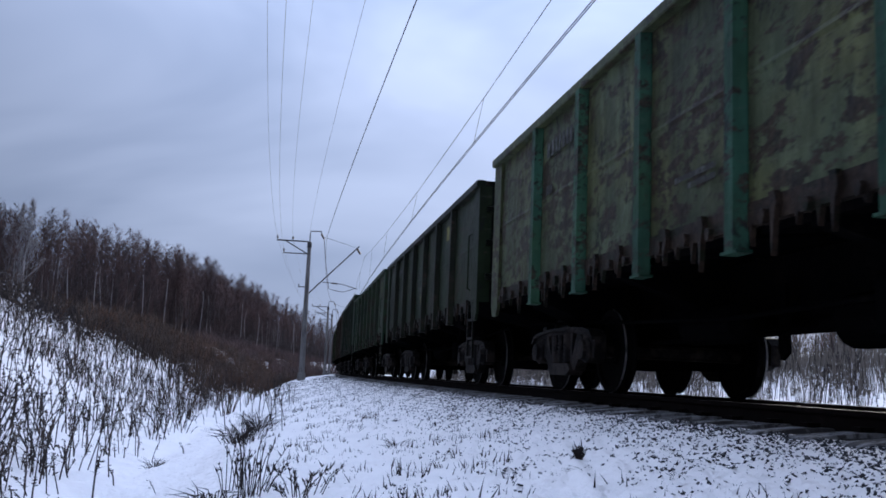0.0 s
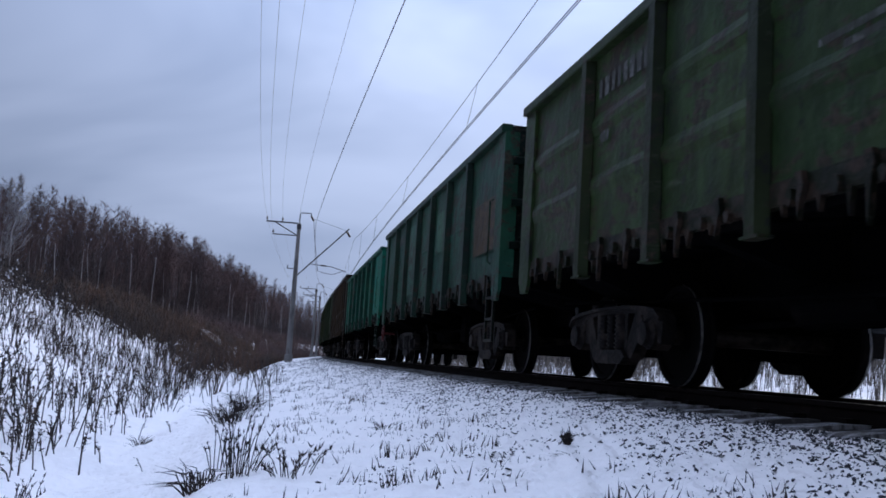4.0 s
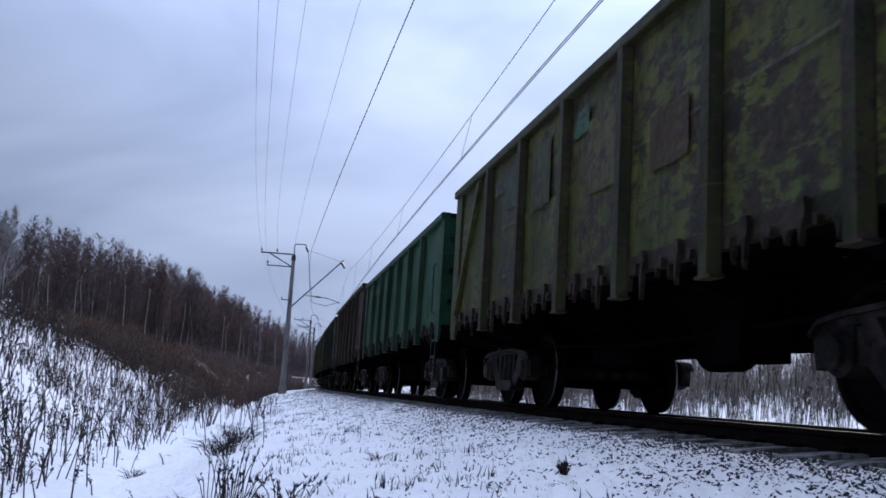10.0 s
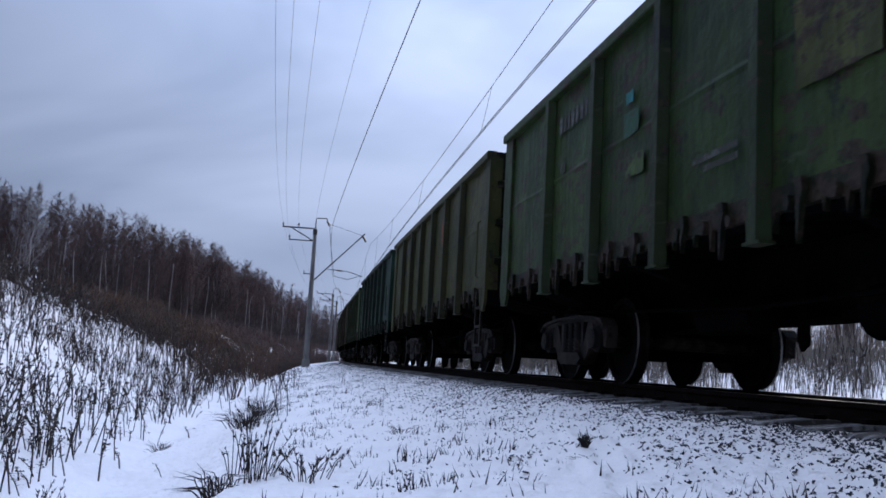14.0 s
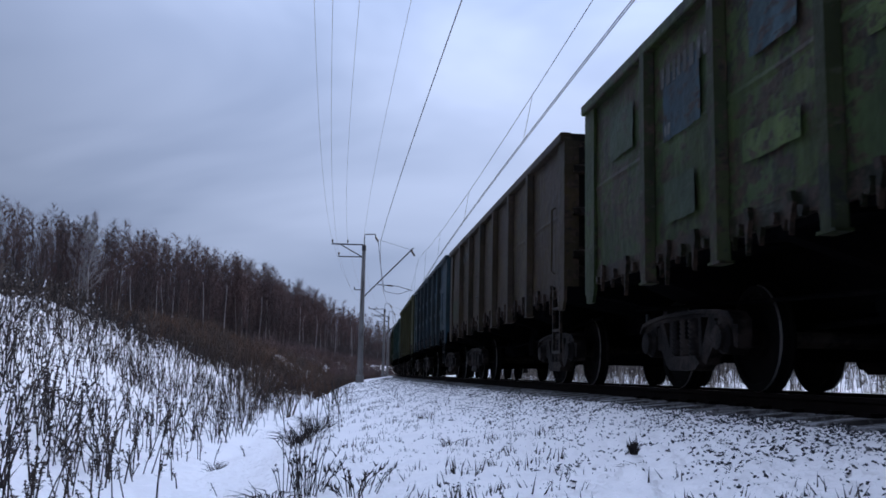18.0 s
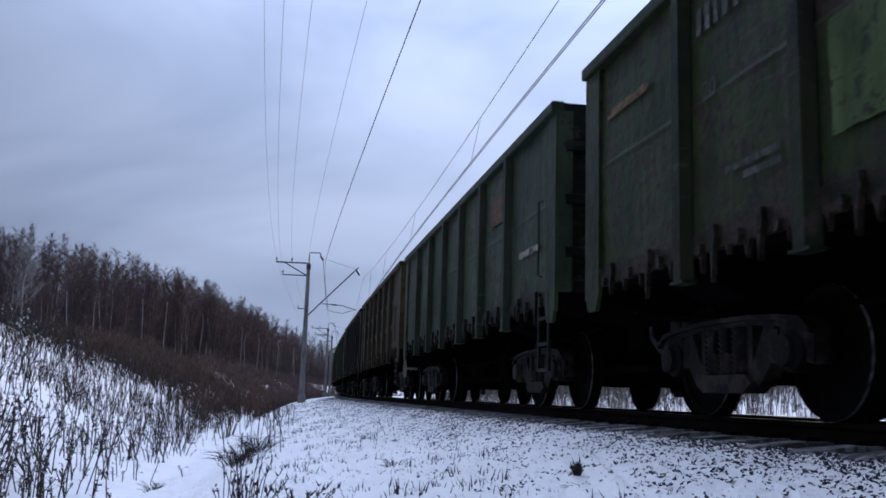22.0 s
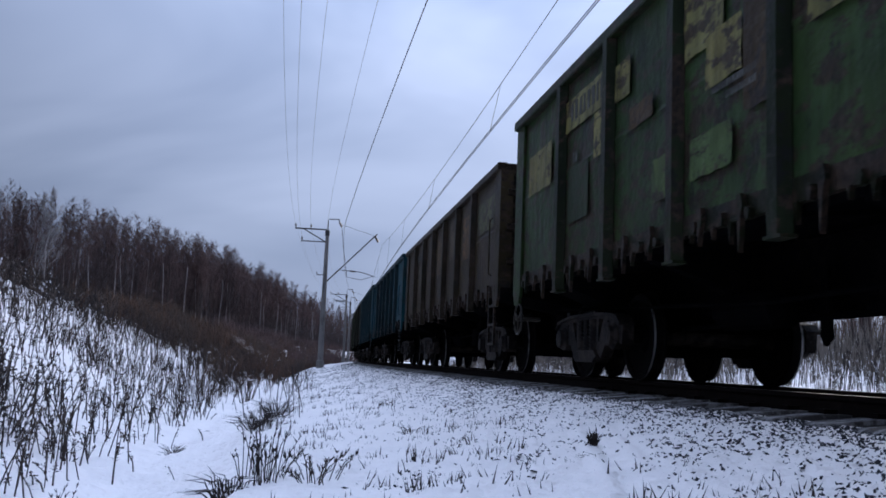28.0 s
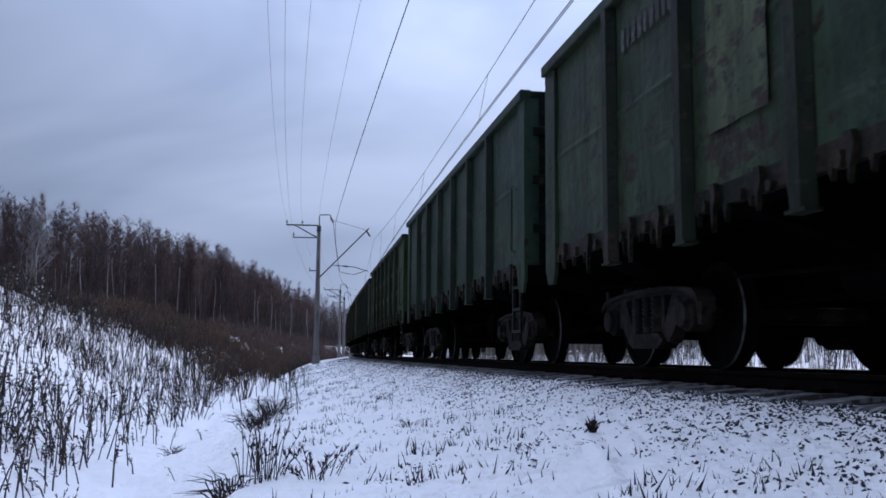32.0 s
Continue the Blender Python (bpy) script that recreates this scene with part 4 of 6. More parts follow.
# colour, rust, style, brace, paint patches: (first bay, width in bays, low, high, colour), bays counted from the near end
TRAIN = [
    # an unseen wagon behind the camera, added to block light
    (DKGREEN, 0.35, "flat", 0, []),
    (PALE, 0.395, "flat", 0, [(1.3, 0.5, 0.5, 0.8, GREEN)]),
    (DKGREEN, 0.36, "flat", 0, [(3, 0.4, 0.2, 0.42, (0.2, 0.21, 0.08)), (1, 0.5, 0.75, 0.9, (0.2, 0.21, 0.08))]),
    (SEAGR, 0.40, "flat", 0, [(0.3, 0.25, 0.6, 0.9, MOSS), (2.3, 0.3, 0.5, 0.7, DKGREEN), (5.4, 0.3, 0.5, 0.7, RUSTO), (5.64, 0.36, 0.17, 0.45, (0.017, 0.013, 0.020))]),
    ((0.016, 0.034, 0.027), 0.37, "flat", 0, [(6.1, 0.8, 0.55, 0.86, BLTEAL), (6.3, 0.5, 0.2, 0.42, BLTEAL), (5.1, 0.8, 0.55, 0.9, BLTEAL), (5.3, 0.5, 0.15, 0.3, BLTEAL), (4.1, 0.8, 0.72, 0.98, BLTEAL), (4.5, 0.45, 0.25, 0.6, BLTEAL), (3.2, 0.5, 0.5, 0.8, DKTEAL), (1.6, 0.25, 0.62, 0.8, (0.034, 0.044, 0.038))]),
    (BROWN, 0.44, "flat", 0, []),
    (GREEN, 0.38, "rib", 0, []),
    ((0.017, 0.062, 0.050), 0.37, "flat", 0, [(2, 0.8, 0.4, 0.8, TEAL), (4, 0.9, 0.1, 0.9, TEAL), (0, 0.8, 0.2, 0.6, RUSTO)]),
    (BRTEAL, 0.37, "flat", 0, [(5, 0.8, 0.35, 1.0, RUSTO), (4, 0.4, 0.5, 0.9, BROWN)]),
    (BROWN, 0.42, "ridge", 1, [(5.1, 0.8, 0.62, 0.95, TEAL), (5, 0.45, 0.42, 0.6, MOSS), (4.1, 0.75, 0.4, 0.74, GREEN), (3.15, 0.6, 0.5, 0.86, MINT), (3.3, 0.55, 0.29, 0.34, (0.3, 0.3, 0.3)), (1.15, 0.75, 0.4, 0.6, MOSS), (1.4, 0.4, 0.62, 0.82, (0.12, 0.05, 0.025)),
                               (0.5, 0.12, 0.42, 0.5, (0.35, 0.35, 0.36)), (0.66, 0.1, 0.41, 0.47, (0.35, 0.35, 0.36)), (0.6, 0.15, 0.7, 0.76, (0.13, 0.13, 0.03)), (0.15, 0.3, 0.2, 0.4, OLIVE)]),
    (GREEN, 0.37, "rib", 0, [(4, 0.8, 0.1, 0.5, DKGREEN)]),
    ((0.040, 0.057, 0.023), 0.35, "flat", 0, [(5, 0.5, 0.1, 0.35, SLATE)]),
    ((0.026, 0.090, 0.077), 0.28, "rib", 0, []),
    ((0.051, 0.061, 0.030), 0.36, "seam", 0, [(0, 5, 0.0, 0.32, (0.009, 0.029, 0.028)), (0.2, 0.15, 0.24, 0.34, (0.3, 0.3, 0.3)), (0.55, 0.25, 0.28, 0.31, (0.2, 0.2, 0.2)), (0.55, 0.2, 0.2, 0.24, (0.2, 0.2, 0.2)), (5, 0.95, 0.0, 1.0, TEAL), (6, 0.9, 0.0, 1.0, TEAL), (4, 0.8, 0.2, 0.9, SLATE), (1.25, 0.5, 0.5, 0.8, (0.13, 0.10, 0.048))]),
    ((0.064, 0.078, 0.033), 0.41, "flat", 1, [(2.2, 0.5, 0.35, 0.6, RUSTO), (3.6, 0.3, 0.75, 0.9, TEAL), (3.1, 0.5, 0.4, 0.8, (0.06, 0.055, 0.03)), (4.3, 0.5, 0.5, 0.9, OLIVE), (5.1, 0.4, 0.62, 0.86, SEAGR)]),
    (BRGREEN, 0.35, "seam", 0, []),
    (BROWN, 0.43, "seam", 0, [(6.3, 0.4, 0.6, 0.76, MINT), (6.12, 0.28, 0.37, 0.5, MINT), (6.35, 0.4, 0.16, 0.23, MINT), (5.2, 0.5, 0.5, 0.72, MINT), (4.2, 0.6, 0.3, 0.5, TEAL), (3, 0.5, 0.45, 0.75, TEAL), (2.3, 0.4, 0.3, 0.6, TEAL)]),
    (DKGREEN, 0.37, "flat", 0, [(0.2, 0.65, 0.73, 0.82, MINT), (0.62, 0.2, 0.82, 0.93, MINT), (1.1, 0.5, 0.8, 0.93, MINT), (1, 0.85, 0.4, 0.64, MINT), (1.1, 0.6, 0.05, 0.14, MINT), (2.1, 0.65, 0.76, 0.91, TEAL), (2.2, 0.75, 0.34, 0.58, MINT), (3.1, 0.4, 0.5, 0.72, MINT), (4.2, 0.45, 0.42, 0.72, (0.30, 0.26, 0.13)), (0.02, 0.1, 0.1, 0.4, (0.2, 0.22, 0.22))]),
    ((0.050, 0.063, 0.027), 0.40, "flat", 0, [(6.1, 0.8, 0.42, 0.88, SKYB), (5.5, 0.45, 0.64, 0.86, SKYB), (5.6, 0.35, 0.22, 0.43, SKYB), (4.15, 0.75, 0.63, 0.88, SKYB), (3.4, 0.4, 0.63, 0.83, SKYB), (3.4, 0.3, 0.2, 0.38, TEAL), (1.1, 0.2, 0.1, 0.16, SKYB)]),
    (GREEN, 0.37, "flat", 0, [(4.3, 0.25, 0.5, 0.62, TEAL), (4.2, 0.3, 0.3, 0.4, MOSS), (4.4, 0.12, 0.66, 0.72, SKYB), (2.2, 0.6, 0.3, 0.6, OLIVE)]),
    (OLIVE, 0.36, "flat", 0, [(2, 0.35, 0.6, 0.85, (0.3, 0.07, 0.04))]),
    (DKTEAL, 0.35, "seam", 0, [(1.3, 0.3, 0.5, 0.68, (0.12, 0.11, 0.11)), (0.3, 0.12, 0.42, 0.5, (0.2, 0.2, 0.2))]),
    (GREEN, 0.36, "flat", 0, []),
    (RUSTO, 0.42, "flat", 0, [(0, 0.8, 0.3, 0.9, OLIVE), (3, 0.8, 0.2, 0.8, OLIVE)]),
    ((0.034, 0.054, 0.027), 0.40, "flat", 0, [(6.2, 0.4, 0.6, 0.85, GREYGR), (5.2, 0.6, 0.5, 0.82, BLUEGR), (5.3, 0.5, 0.1, 0.3, GREYGR), (4.2, 0.5, 0.6, 0.9, BLUEGR), (4.2, 0.6, 0.2, 0.32, (0.042, 0.068, 0.033)), (3.3, 0.5, 0.4, 0.5, (0.042, 0.068, 0.033))]),
    (OLBROWN, 0.42, "flat", 0, [(6.3, 0.5, 0.1, 0.35, DKGREEN)]),
    (BLUEGR, 0.32, "rib", 0, []),
    (OLIVE, 0.37, "flat", 0, [(1.35, 0.4, 0.6, 0.85, (0.085, 0.020, 0.020)), (1.02, 0.4, 0.22, 0.42, (0.028, 0.056, 0.048)), (1.4, 0.35, 0.35, 0.55, (0.045, 0.064, 0.034)), (2.6, 0.25, 0.5, 0.65, GREYGR)]),
    ((0.017, 0.054, 0.055), 0.33, "rib", 0, []),
    ((0.026, 0.040, 0.021), 0.38, "flat", 0, [(4.2, 0.7, 0.15, 0.5, MOSS), (3, 0.4, 0.55, 0.8, (0.16, 0.04, 0.03)), (6.3, 0.5, 0.72, 0.76, (0.16, 0.11, 0.06)), (4.3, 0.5, 0.6, 0.8, OLIVE)]),
    (GREYGR, 0.36, "flat", 0, [(1.2, 0.5, 0.62, 0.82, (0.13, 0.062, 0.03)), (0.25, 0.5, 0.27, 0.31, (0.3, 0.3, 0.28)), (5, 0.7, 0.3, 0.8, GREEN)]),
    ((0.054, 0.049, 0.028), 0.40, "rib", 0, [(4.2, 0.5, 0.25, 0.6, (0.036, 0.070, 0.048)), (5, 0.5, 0.5, 0.9, OLIVE), (3, 0.6, 0.2, 0.5, OLIVE), (2.2, 0.3, 0.2, 0.5, RUSTO)]),
    (SLATE, 0.39, "flat", 1, []),
    (TEAL, 0.455, "flat", 0, [(5.05, 0.85, 0.08, 0.36, (0.044, 0.074, 0.034)), (5.15, 0.55, 0.62, 0.74, (0.075, 0.045, 0.032)), (3.1, 0.8, 0.1, 0.55, (0.026, 0.075, 0.046)), (4.1, 0.8, 0.1, 0.4, (0.034, 0.080, 0.056)), (6.2, 0.6, 0.1, 0.3, (0.05, 0.05, 0.042))]),
    (LTOLIVE, 0.34, "rib", 0, []),
    (SLATE, 0.42, "flat", 0, []),
    (DKGREEN, 0.36, "flat", 0, [(4, 0.4, 0.2, 0.5, SLATE)]),
    (GREEN, 0.40, "flat", 0, [(6.2, 0.55, 0.5, 0.76, TAN), (5, 1, 0.72, 0.9, TAN), (5, 0.28, 0.48, 0.71, TAN), (5.4, 0.5, 0.2, 0.5, DKGREEN), (4.7, 0.28, 0.68, 0.86, TAN), (4.3, 0.4, 0.5, 0.6, RUSTO), (4.0, 0.3, 0.12, 0.3, MOSS), (3.5, 0.48, 0.62, 0.92, TAN), (3.3, 0.4, 0.46, 0.66, TAN), (3.4, 0.5, 0.14, 0.3, MOSS), (3.0, 0.28, 0.3, 0.9, RUSTO), (2.3, 0.5, 0.6, 0.86, TAN), (2.35, 0.5, 0.46, 0.56, TAN), (1.2, 0.5, 0.5, 0.8, TAN), (0.4, 0.4, 0.3, 0.7, TAN)]),
    (OLBROWN, 0.42, "flat", 0, [(0.15, 0.7, 0.55, 0.85, (0.060, 0.070, 0.044)), (1.2, 0.5, 0.4, 0.85, (0.085, 0.052, 0.026)), (2.1, 0.5, 0.5, 0.8, (0.06, 0.05, 0.04)), (3.2, 0.5, 0.4, 0.85, (0.08, 0.055, 0.03)), (4.2, 0.5, 0.4, 0.8, RUSTO), (5.2, 0.5, 0.3, 0.7, (0.06, 0.05, 0.04))]),
    (BLUE, 0.33, "flat", 0, []),
    (BLUE, 0.33, "flat", 0, [(3, 0.3, 0.6, 0.8, (0.4, 0.06, 0.05))]),
    ((0.0185, 0.025, 0.021), 0.36, "flat", 0, [(b, 0.999, 0.72 if b > 2 else 0.88, 0.985, (0.020, 0.058, 0.034)) for b in (2, 3, 4, 5, 6)]),
    (GREYGR, 0.37, "flat", 0, [(3.2, 0.3, 0.6, 0.8, (0.14, 0.045, 0.03)), (4.2, 0.6, 0.2, 0.7, PALE)]),
    ((0.026, 0.050, 0.041), 0.36, "flat", 0, []),
    (GREEN, 0.36, "rib", 0, []), (DKGREEN, 0.38, "flat", 0, []), (OLIVE, 0.37, "flat", 0, []), (GREEN, 0.36, "flat", 0, []), (BROWN, 0.42, "flat", 0, []), (DKTEAL, 0.36, "rib", 0, []), (GREEN, 0.37, "flat", 0, []),
]
WORDS = [("green", (GREEN, LTOLIVE, SEAGR)), ("grey-green", (GREYGR, PALE)), ("dark green", (DKGREEN,)), ("olive green", (OLIVE, (0.051, 0.061, 0.030), (0.040, 0.057, 0.023), (0.064, 0.078, 0.033), (0.050, 0.063, 0.027))), ("teal", (TEAL, BRTEAL)), ("rusty brown", (BROWN, RUSTO)), ("olive brown", ((0.054, 0.049, 0.028), OLBROWN)), ("mossy green", ((0.026, 0.040, 0.021),)), ("teal", ((0.017, 0.054, 0.055),)), ("grey-green", ((0.026, 0.050, 0.041),)), ("dark slate", (SLATE, (0.0185, 0.025, 0.021))),
         ("blue-grey", (BLUEGR,)), ("blue", (BLUE,)), ("bright green", (BRGREEN,)), ("green", ((0.034, 0.054, 0.027),)), ("dark teal", (DKTEAL,)), ("dark slate-green", ((0.016, 0.034, 0.027),)), ("teal", ((0.017, 0.062, 0.050), (0.026, 0.090, 0.077)))]
WAGONS = []
# wagons that show a hand brake, and its colour
BRAKES = {6: (0.07, 0.014, 0.014), 15: (0.03, 0.03, 0.03), 29: (0.16, 0.15, 0.145), 36: (0.03, 0.03, 0.03)}
# wagons whose posts were painted anew
POSTS = {0: (0.026, 0.075, 0.047)}
# heights of the sides over the rail, by place in the train
TALL = {0: 3.34, 1: 3.27, 2: 3.33, 3: 3.66, 4: 3.63, 7: 3.28, 8: 3.62, 9: 3.65, 10: 3.64, 11: 3.61, 12: 3.30, 13: 3.48, 14: 3.34, 15: 3.53, 16: 3.40, 17: 3.35, 18: 3.50, 19: 3.52, 20: 3.53, 23: 3.46, 24: 3.42,
        25: 3.50, 26: 3.54, 27: 3.30, 28: 3.53, 29: 3.54, 30: 3.62, 31: 3.60, 32: 3.52, 33: 3.53, 34: 3.32, 36: 3.62, 37: 3.27, 38: 3.38, 39: 3.52, 40: 3.58, 41: 3.66, 42: 3.69}


def wagon_at(k):
    return FIRST + PITCH * k - PITCH / 2

BODY = ("side_panel", "post", "corner_post", "diagonal_brace", "top_chord", "end_wall", "end_rib", "end_chord", "end_post", "paint_patch", "number_marking", "small_marking", "notice_line", "scrawl", "figure_20")


# lines of the large notices in two bays: near end, foot, length, height of the letters
NOTICES = [(-0.38, 2.70, 0.4, 0.08), (-0.65, 2.52, 0.8, 0.08), (-0.4, 2.20, 0.6, 0.07), (-0.6, 2.08, 0.7, 0.07)] + [(-2.05 + 0.07 * (i % 2), 2.04 + 0.105 * i, 0.58 - 0.08 * (i % 3), 0.06) for i in range(6)]


def marking(rnd, y, z, w, h):
    """A stencilled line of lettering that cannot be read, as short bars."""
    s, u = Shape(), 0.0
    while u < w:
        b = rnd.uniform(0.3, 0.55) * h
        s.box(-WX - 0.034, -WX - 0.031, y + u, y + u + b, z, z + h)
        u += b + rnd.uniform(0.25, 0.4) * h
    return s


def scrawl(y, z):
    """Slanting strokes of white spray paint."""
    s = Shape()
    for u, v, a, b, r in ((0.0, 0.0, 0.05, 0.24, 0.016), (0.10, 0.02, 0.19, 0.16, 0.02), (0.22, 0.0, 0.20, 0.2, 0.014), (0.03, 0.34, 0.16, 0.42, 0.018), (0.15, 0.30, 0.10, 0.52, 0.016), (0.24, 0.36, 0.20, 0.6, 0.02)):
        s.prism([(y + u - r, z + v), (y + u + r, z + v), (y + a + r, z + b), (y + a - r, z + b)], -WX - 0.0345, -WX - 0.031, "x")
    return s


def twenty():
    """The painted figure 20, facing the camera's side."""
    cu = bpy.data.curves.new("twenty", "FONT")
    cu.body, cu.size, cu.extrude = "20", 0.22, 0.0015
    ob = bpy.data.objects.new("twenty", cu)
    scene.collection.objects.link(ob)
    bpy.context.view_layer.update()
    me = bpy.data.meshes.new_from_object(ob.evaluated_get(bpy.context.evaluated_depsgraph_get()))
    bpy.data.objects.remove(ob)
    me.transform(pose(-WX - 0.033, 3.85, 2.32, 90, 0, -90))
    me.materials.clear()
    me.materials.append(STENCIL)
    return me


def aged(c):
    """Paint yellows with age: the greens lose some blue; the pigment itself stays strong."""
    c = (c[0] * 1.05, c[1], c[2] * 0.84) if c[1] >= c[2] else (c[0], c[1], c[2] * 0.95)
    grey = sum(c) / 3
    return tuple(max(0.004, grey + (q - grey) * 1.12) for q in c)


def build_train():
    models, figure, bare = {}, twenty(), []
    for col, rust, style, brace, patches in TRAIN:
        if (style, brace) not in models:
            models[style, brace] = wagon(style, brace)
            bare.append(models[style, brace])
        else:
            bare.append(copy_thing(models[style, brace], Matrix()))
    for i, (first, rust, style, brace, patches) in enumerate(TRAIN):
        k, col = i - 1, aged(first)
        w = bare[i]
        word = next(a for a, c in WORDS if first in c)
        rusty = "rust-stained" if rust > 0.41 else "grimy"
        extra = " with odd-coloured repair patches" if len(patches) > 2 else (" with diagonal end braces" if brace else "")
        tagged(w, f"{rusty} {word} open gondola freight wagon{extra}", "freight wagon", "wagons of the train")
        rnd = random.Random(100 + i)
        tone = 0.9 if k in (0, 8) else 0.72 if k in (17, 18, 26) else rnd.uniform(0.38, 0.62)
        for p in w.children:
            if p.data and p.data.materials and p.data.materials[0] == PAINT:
                # end_ parts keep little of the body colour: shade between wagons, painted in
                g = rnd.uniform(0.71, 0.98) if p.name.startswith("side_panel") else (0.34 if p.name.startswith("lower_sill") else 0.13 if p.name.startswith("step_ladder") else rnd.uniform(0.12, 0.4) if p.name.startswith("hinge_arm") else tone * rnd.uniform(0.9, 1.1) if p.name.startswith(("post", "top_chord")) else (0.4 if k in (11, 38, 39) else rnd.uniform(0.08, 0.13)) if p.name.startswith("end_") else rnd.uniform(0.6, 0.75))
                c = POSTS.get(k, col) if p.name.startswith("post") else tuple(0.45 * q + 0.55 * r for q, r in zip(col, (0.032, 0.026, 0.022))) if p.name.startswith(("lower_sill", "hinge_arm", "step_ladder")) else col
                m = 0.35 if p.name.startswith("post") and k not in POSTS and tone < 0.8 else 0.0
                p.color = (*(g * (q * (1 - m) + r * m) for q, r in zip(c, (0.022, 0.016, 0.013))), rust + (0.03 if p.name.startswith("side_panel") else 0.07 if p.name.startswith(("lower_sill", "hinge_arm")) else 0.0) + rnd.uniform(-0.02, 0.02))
        if k in BRAKES:
            hand_brake(w).color = (*BRAKES[k], 0.35)
        for j, (b, wd, lo, hi, pc) in enumerate(patches):
            face = 0.0302 if style == "rib" else 0.0520 if style == "ridge" and lo < 0.4 < hi + 0.1 else 0.0285
            face += 0.0004 * j
            u, b = b % 1, int(b)
            while wd > 0:
                y0, y1 = BAYS[b] + 0.11, BAYS[b + 1] - 0.11
                y0, y1 = y0 + (y1 - y0) * u, y0 + (y1 - y0) * min(1, u + wd)
                z0, z1 = 1.34 + lo * 1.98, 1.34 + hi * 1.98
                edge, jag = [], min(0.011, 0.08 * (y1 - y0), 0.08 * (z1 - z0))
                for (ya, za), (yb, zb) in zip(((y0, z0), (y1, z0), (y1, z1), (y0, z1)), ((y1, z0), (y1, z1), (y0, z1), (y0, z0))):
                    n = max(2, int((abs(yb - ya) + abs(zb - za)) / 0.11))
                    edge += [(min(max(ya + (yb - ya) * q / n + rnd.uniform(-jag, jag), BAYS[b] + 0.1), BAYS[b + 1] - 0.1), za + (zb - za) * q / n + rnd.uniform(-jag, jag)) for q in range(n)]
                q = part("paint_patch", Shape().prism(edge, -WX - face - 0.0012, -WX - face, "x"), PAINT, w)
                q.color = (*(0.88 * c + 0.08 * r for c, r in zip(aged(pc), col)), 0.42 + rnd.uniform(-0.03, 0.02))
                b, wd, u = b + 1, wd - 1 + u, 0
        if k == 2:
            part("scrawl", scrawl(5.86, 1.5), STENCIL, w, "white spray-painted scrawl")
        if k >= 0:
            me = marking(rnd, 2.72, 2.86, 1.15, 0.2)
            part("number_marking", me, STENCIL, w, "white stencilled number")
            if k in (19, 27, 28, 38, 39, 40, 41):
                part("figure_20", figure, None, w, "white stencilled figure 20")
            else:
                part("small_marking", marking(rnd, 3.6, 2.38, 0.16, 0.11), STENCIL, w)
            y, z = rnd.choice([-2.2, -0.5, 1.1, 2.8]), rnd.uniform(1.7, 2.2)
            lines = NOTICES if k in (31, 40) else [(y, z, 0.7, 0.05), (y, z - 0.085, rnd.uniform(0.35, 0.6), 0.05)]
            for y, z, wide, tall in lines:
                part("notice_line", marking(rnd, y, z, wide, tall), CHALK if lines is NOTICES else STENCIL, w, "small white stencilled notice")
        high = TALL.get(k, rnd.choice((3.38, 3.45, 3.52)))
        g = (high - 1.3) / 2.17
        for p in w.children:
            if p.name.split(".")[0] in BODY:
                p.matrix_basis = Matrix.Translation((0, 0, 1.3 * (1 - g))) @ Matrix.Diagonal((1, 1, g, 1))
        w.matrix_basis = rail_pose(wagon_at(k))
        WAGONS.append(w)


# ---- plants and stones ----
def sticks(a, b, ra, rb, sides=3):
    """Tapered sticks from points a to points b."""
    a, b = np.asarray(a, float), np.asarray(b, float)
    ra, rb = np.broadcast_to(ra, len(a)), np.broadcast_to(rb, len(a))
    d = b - a
    d /= np.linalg.norm(d, axis=1, keepdims=True) + 1e-9
    up = np.where(np.abs(d[:, 2:3]) < 0.9, [[0, 0, 1.0]], [[1.0, 0, 0]])
    u = np.cross(d, up)
    u /= np.linalg.norm(u, axis=1, keepdims=True)
    w = np.cross(d, u)
    v = []
    for p, r in ((a, ra), (b, rb)):
        for k in range(sides):
            t = 2 * math.pi * k / sides
            v.append(p + r[:, None] * (math.cos(t) * u + math.sin(t) * w))
    v = np.stack(v, 1)
    f = []
    for k in range(sides):
        k2 = (k + 1) % sides
        f += [(k, k2, sides + k2), (k, sides + k2, sides + k)]
    f = np.array(f)[None] + (np.arange(len(a)) * 2 * sides)[:, None, None]
    return v.reshape(-1, 3), f.reshape(-1, 3)


def cones(a, b, r):
    """Three-sided points from a to b, for twigs, shoots and blades."""
    a, b = np.asarray(a, float), np.asarray(b, float)
    r = np.broadcast_to(r, len(a))
    d = b - a
    d /= np.linalg.norm(d, axis=1, keepdims=True) + 1e-9
    up = np.where(np.abs(d[:, 2:3]) < 0.9, [[0, 0, 1.0]], [[1.0, 0, 0]])
    u = np.cross(d, up)
    u /= np.linalg.norm(u, axis=1, keepdims=True)
    w = np.cross(d, u)
    v = [a + r[:, None] * (math.cos(t) * u + math.sin(t) * w) for t in (0, 2.094, 4.189)] + [b]
    f = np.array([(0, 1, 3), (1, 2, 3), (2, 0, 3)])[None] + (np.arange(len(a)) * 4)[:, None, None]
    return np.stack(v, 1).reshape(-1, 3), f.reshape(-1, 3)


def join(pieces):
    v, f, k = [], [], 0
    for a, b in pieces:
        v.append(a)
        f.append(b + k)
        k += len(a)
    return np.concatenate(v), np.concatenate(f)


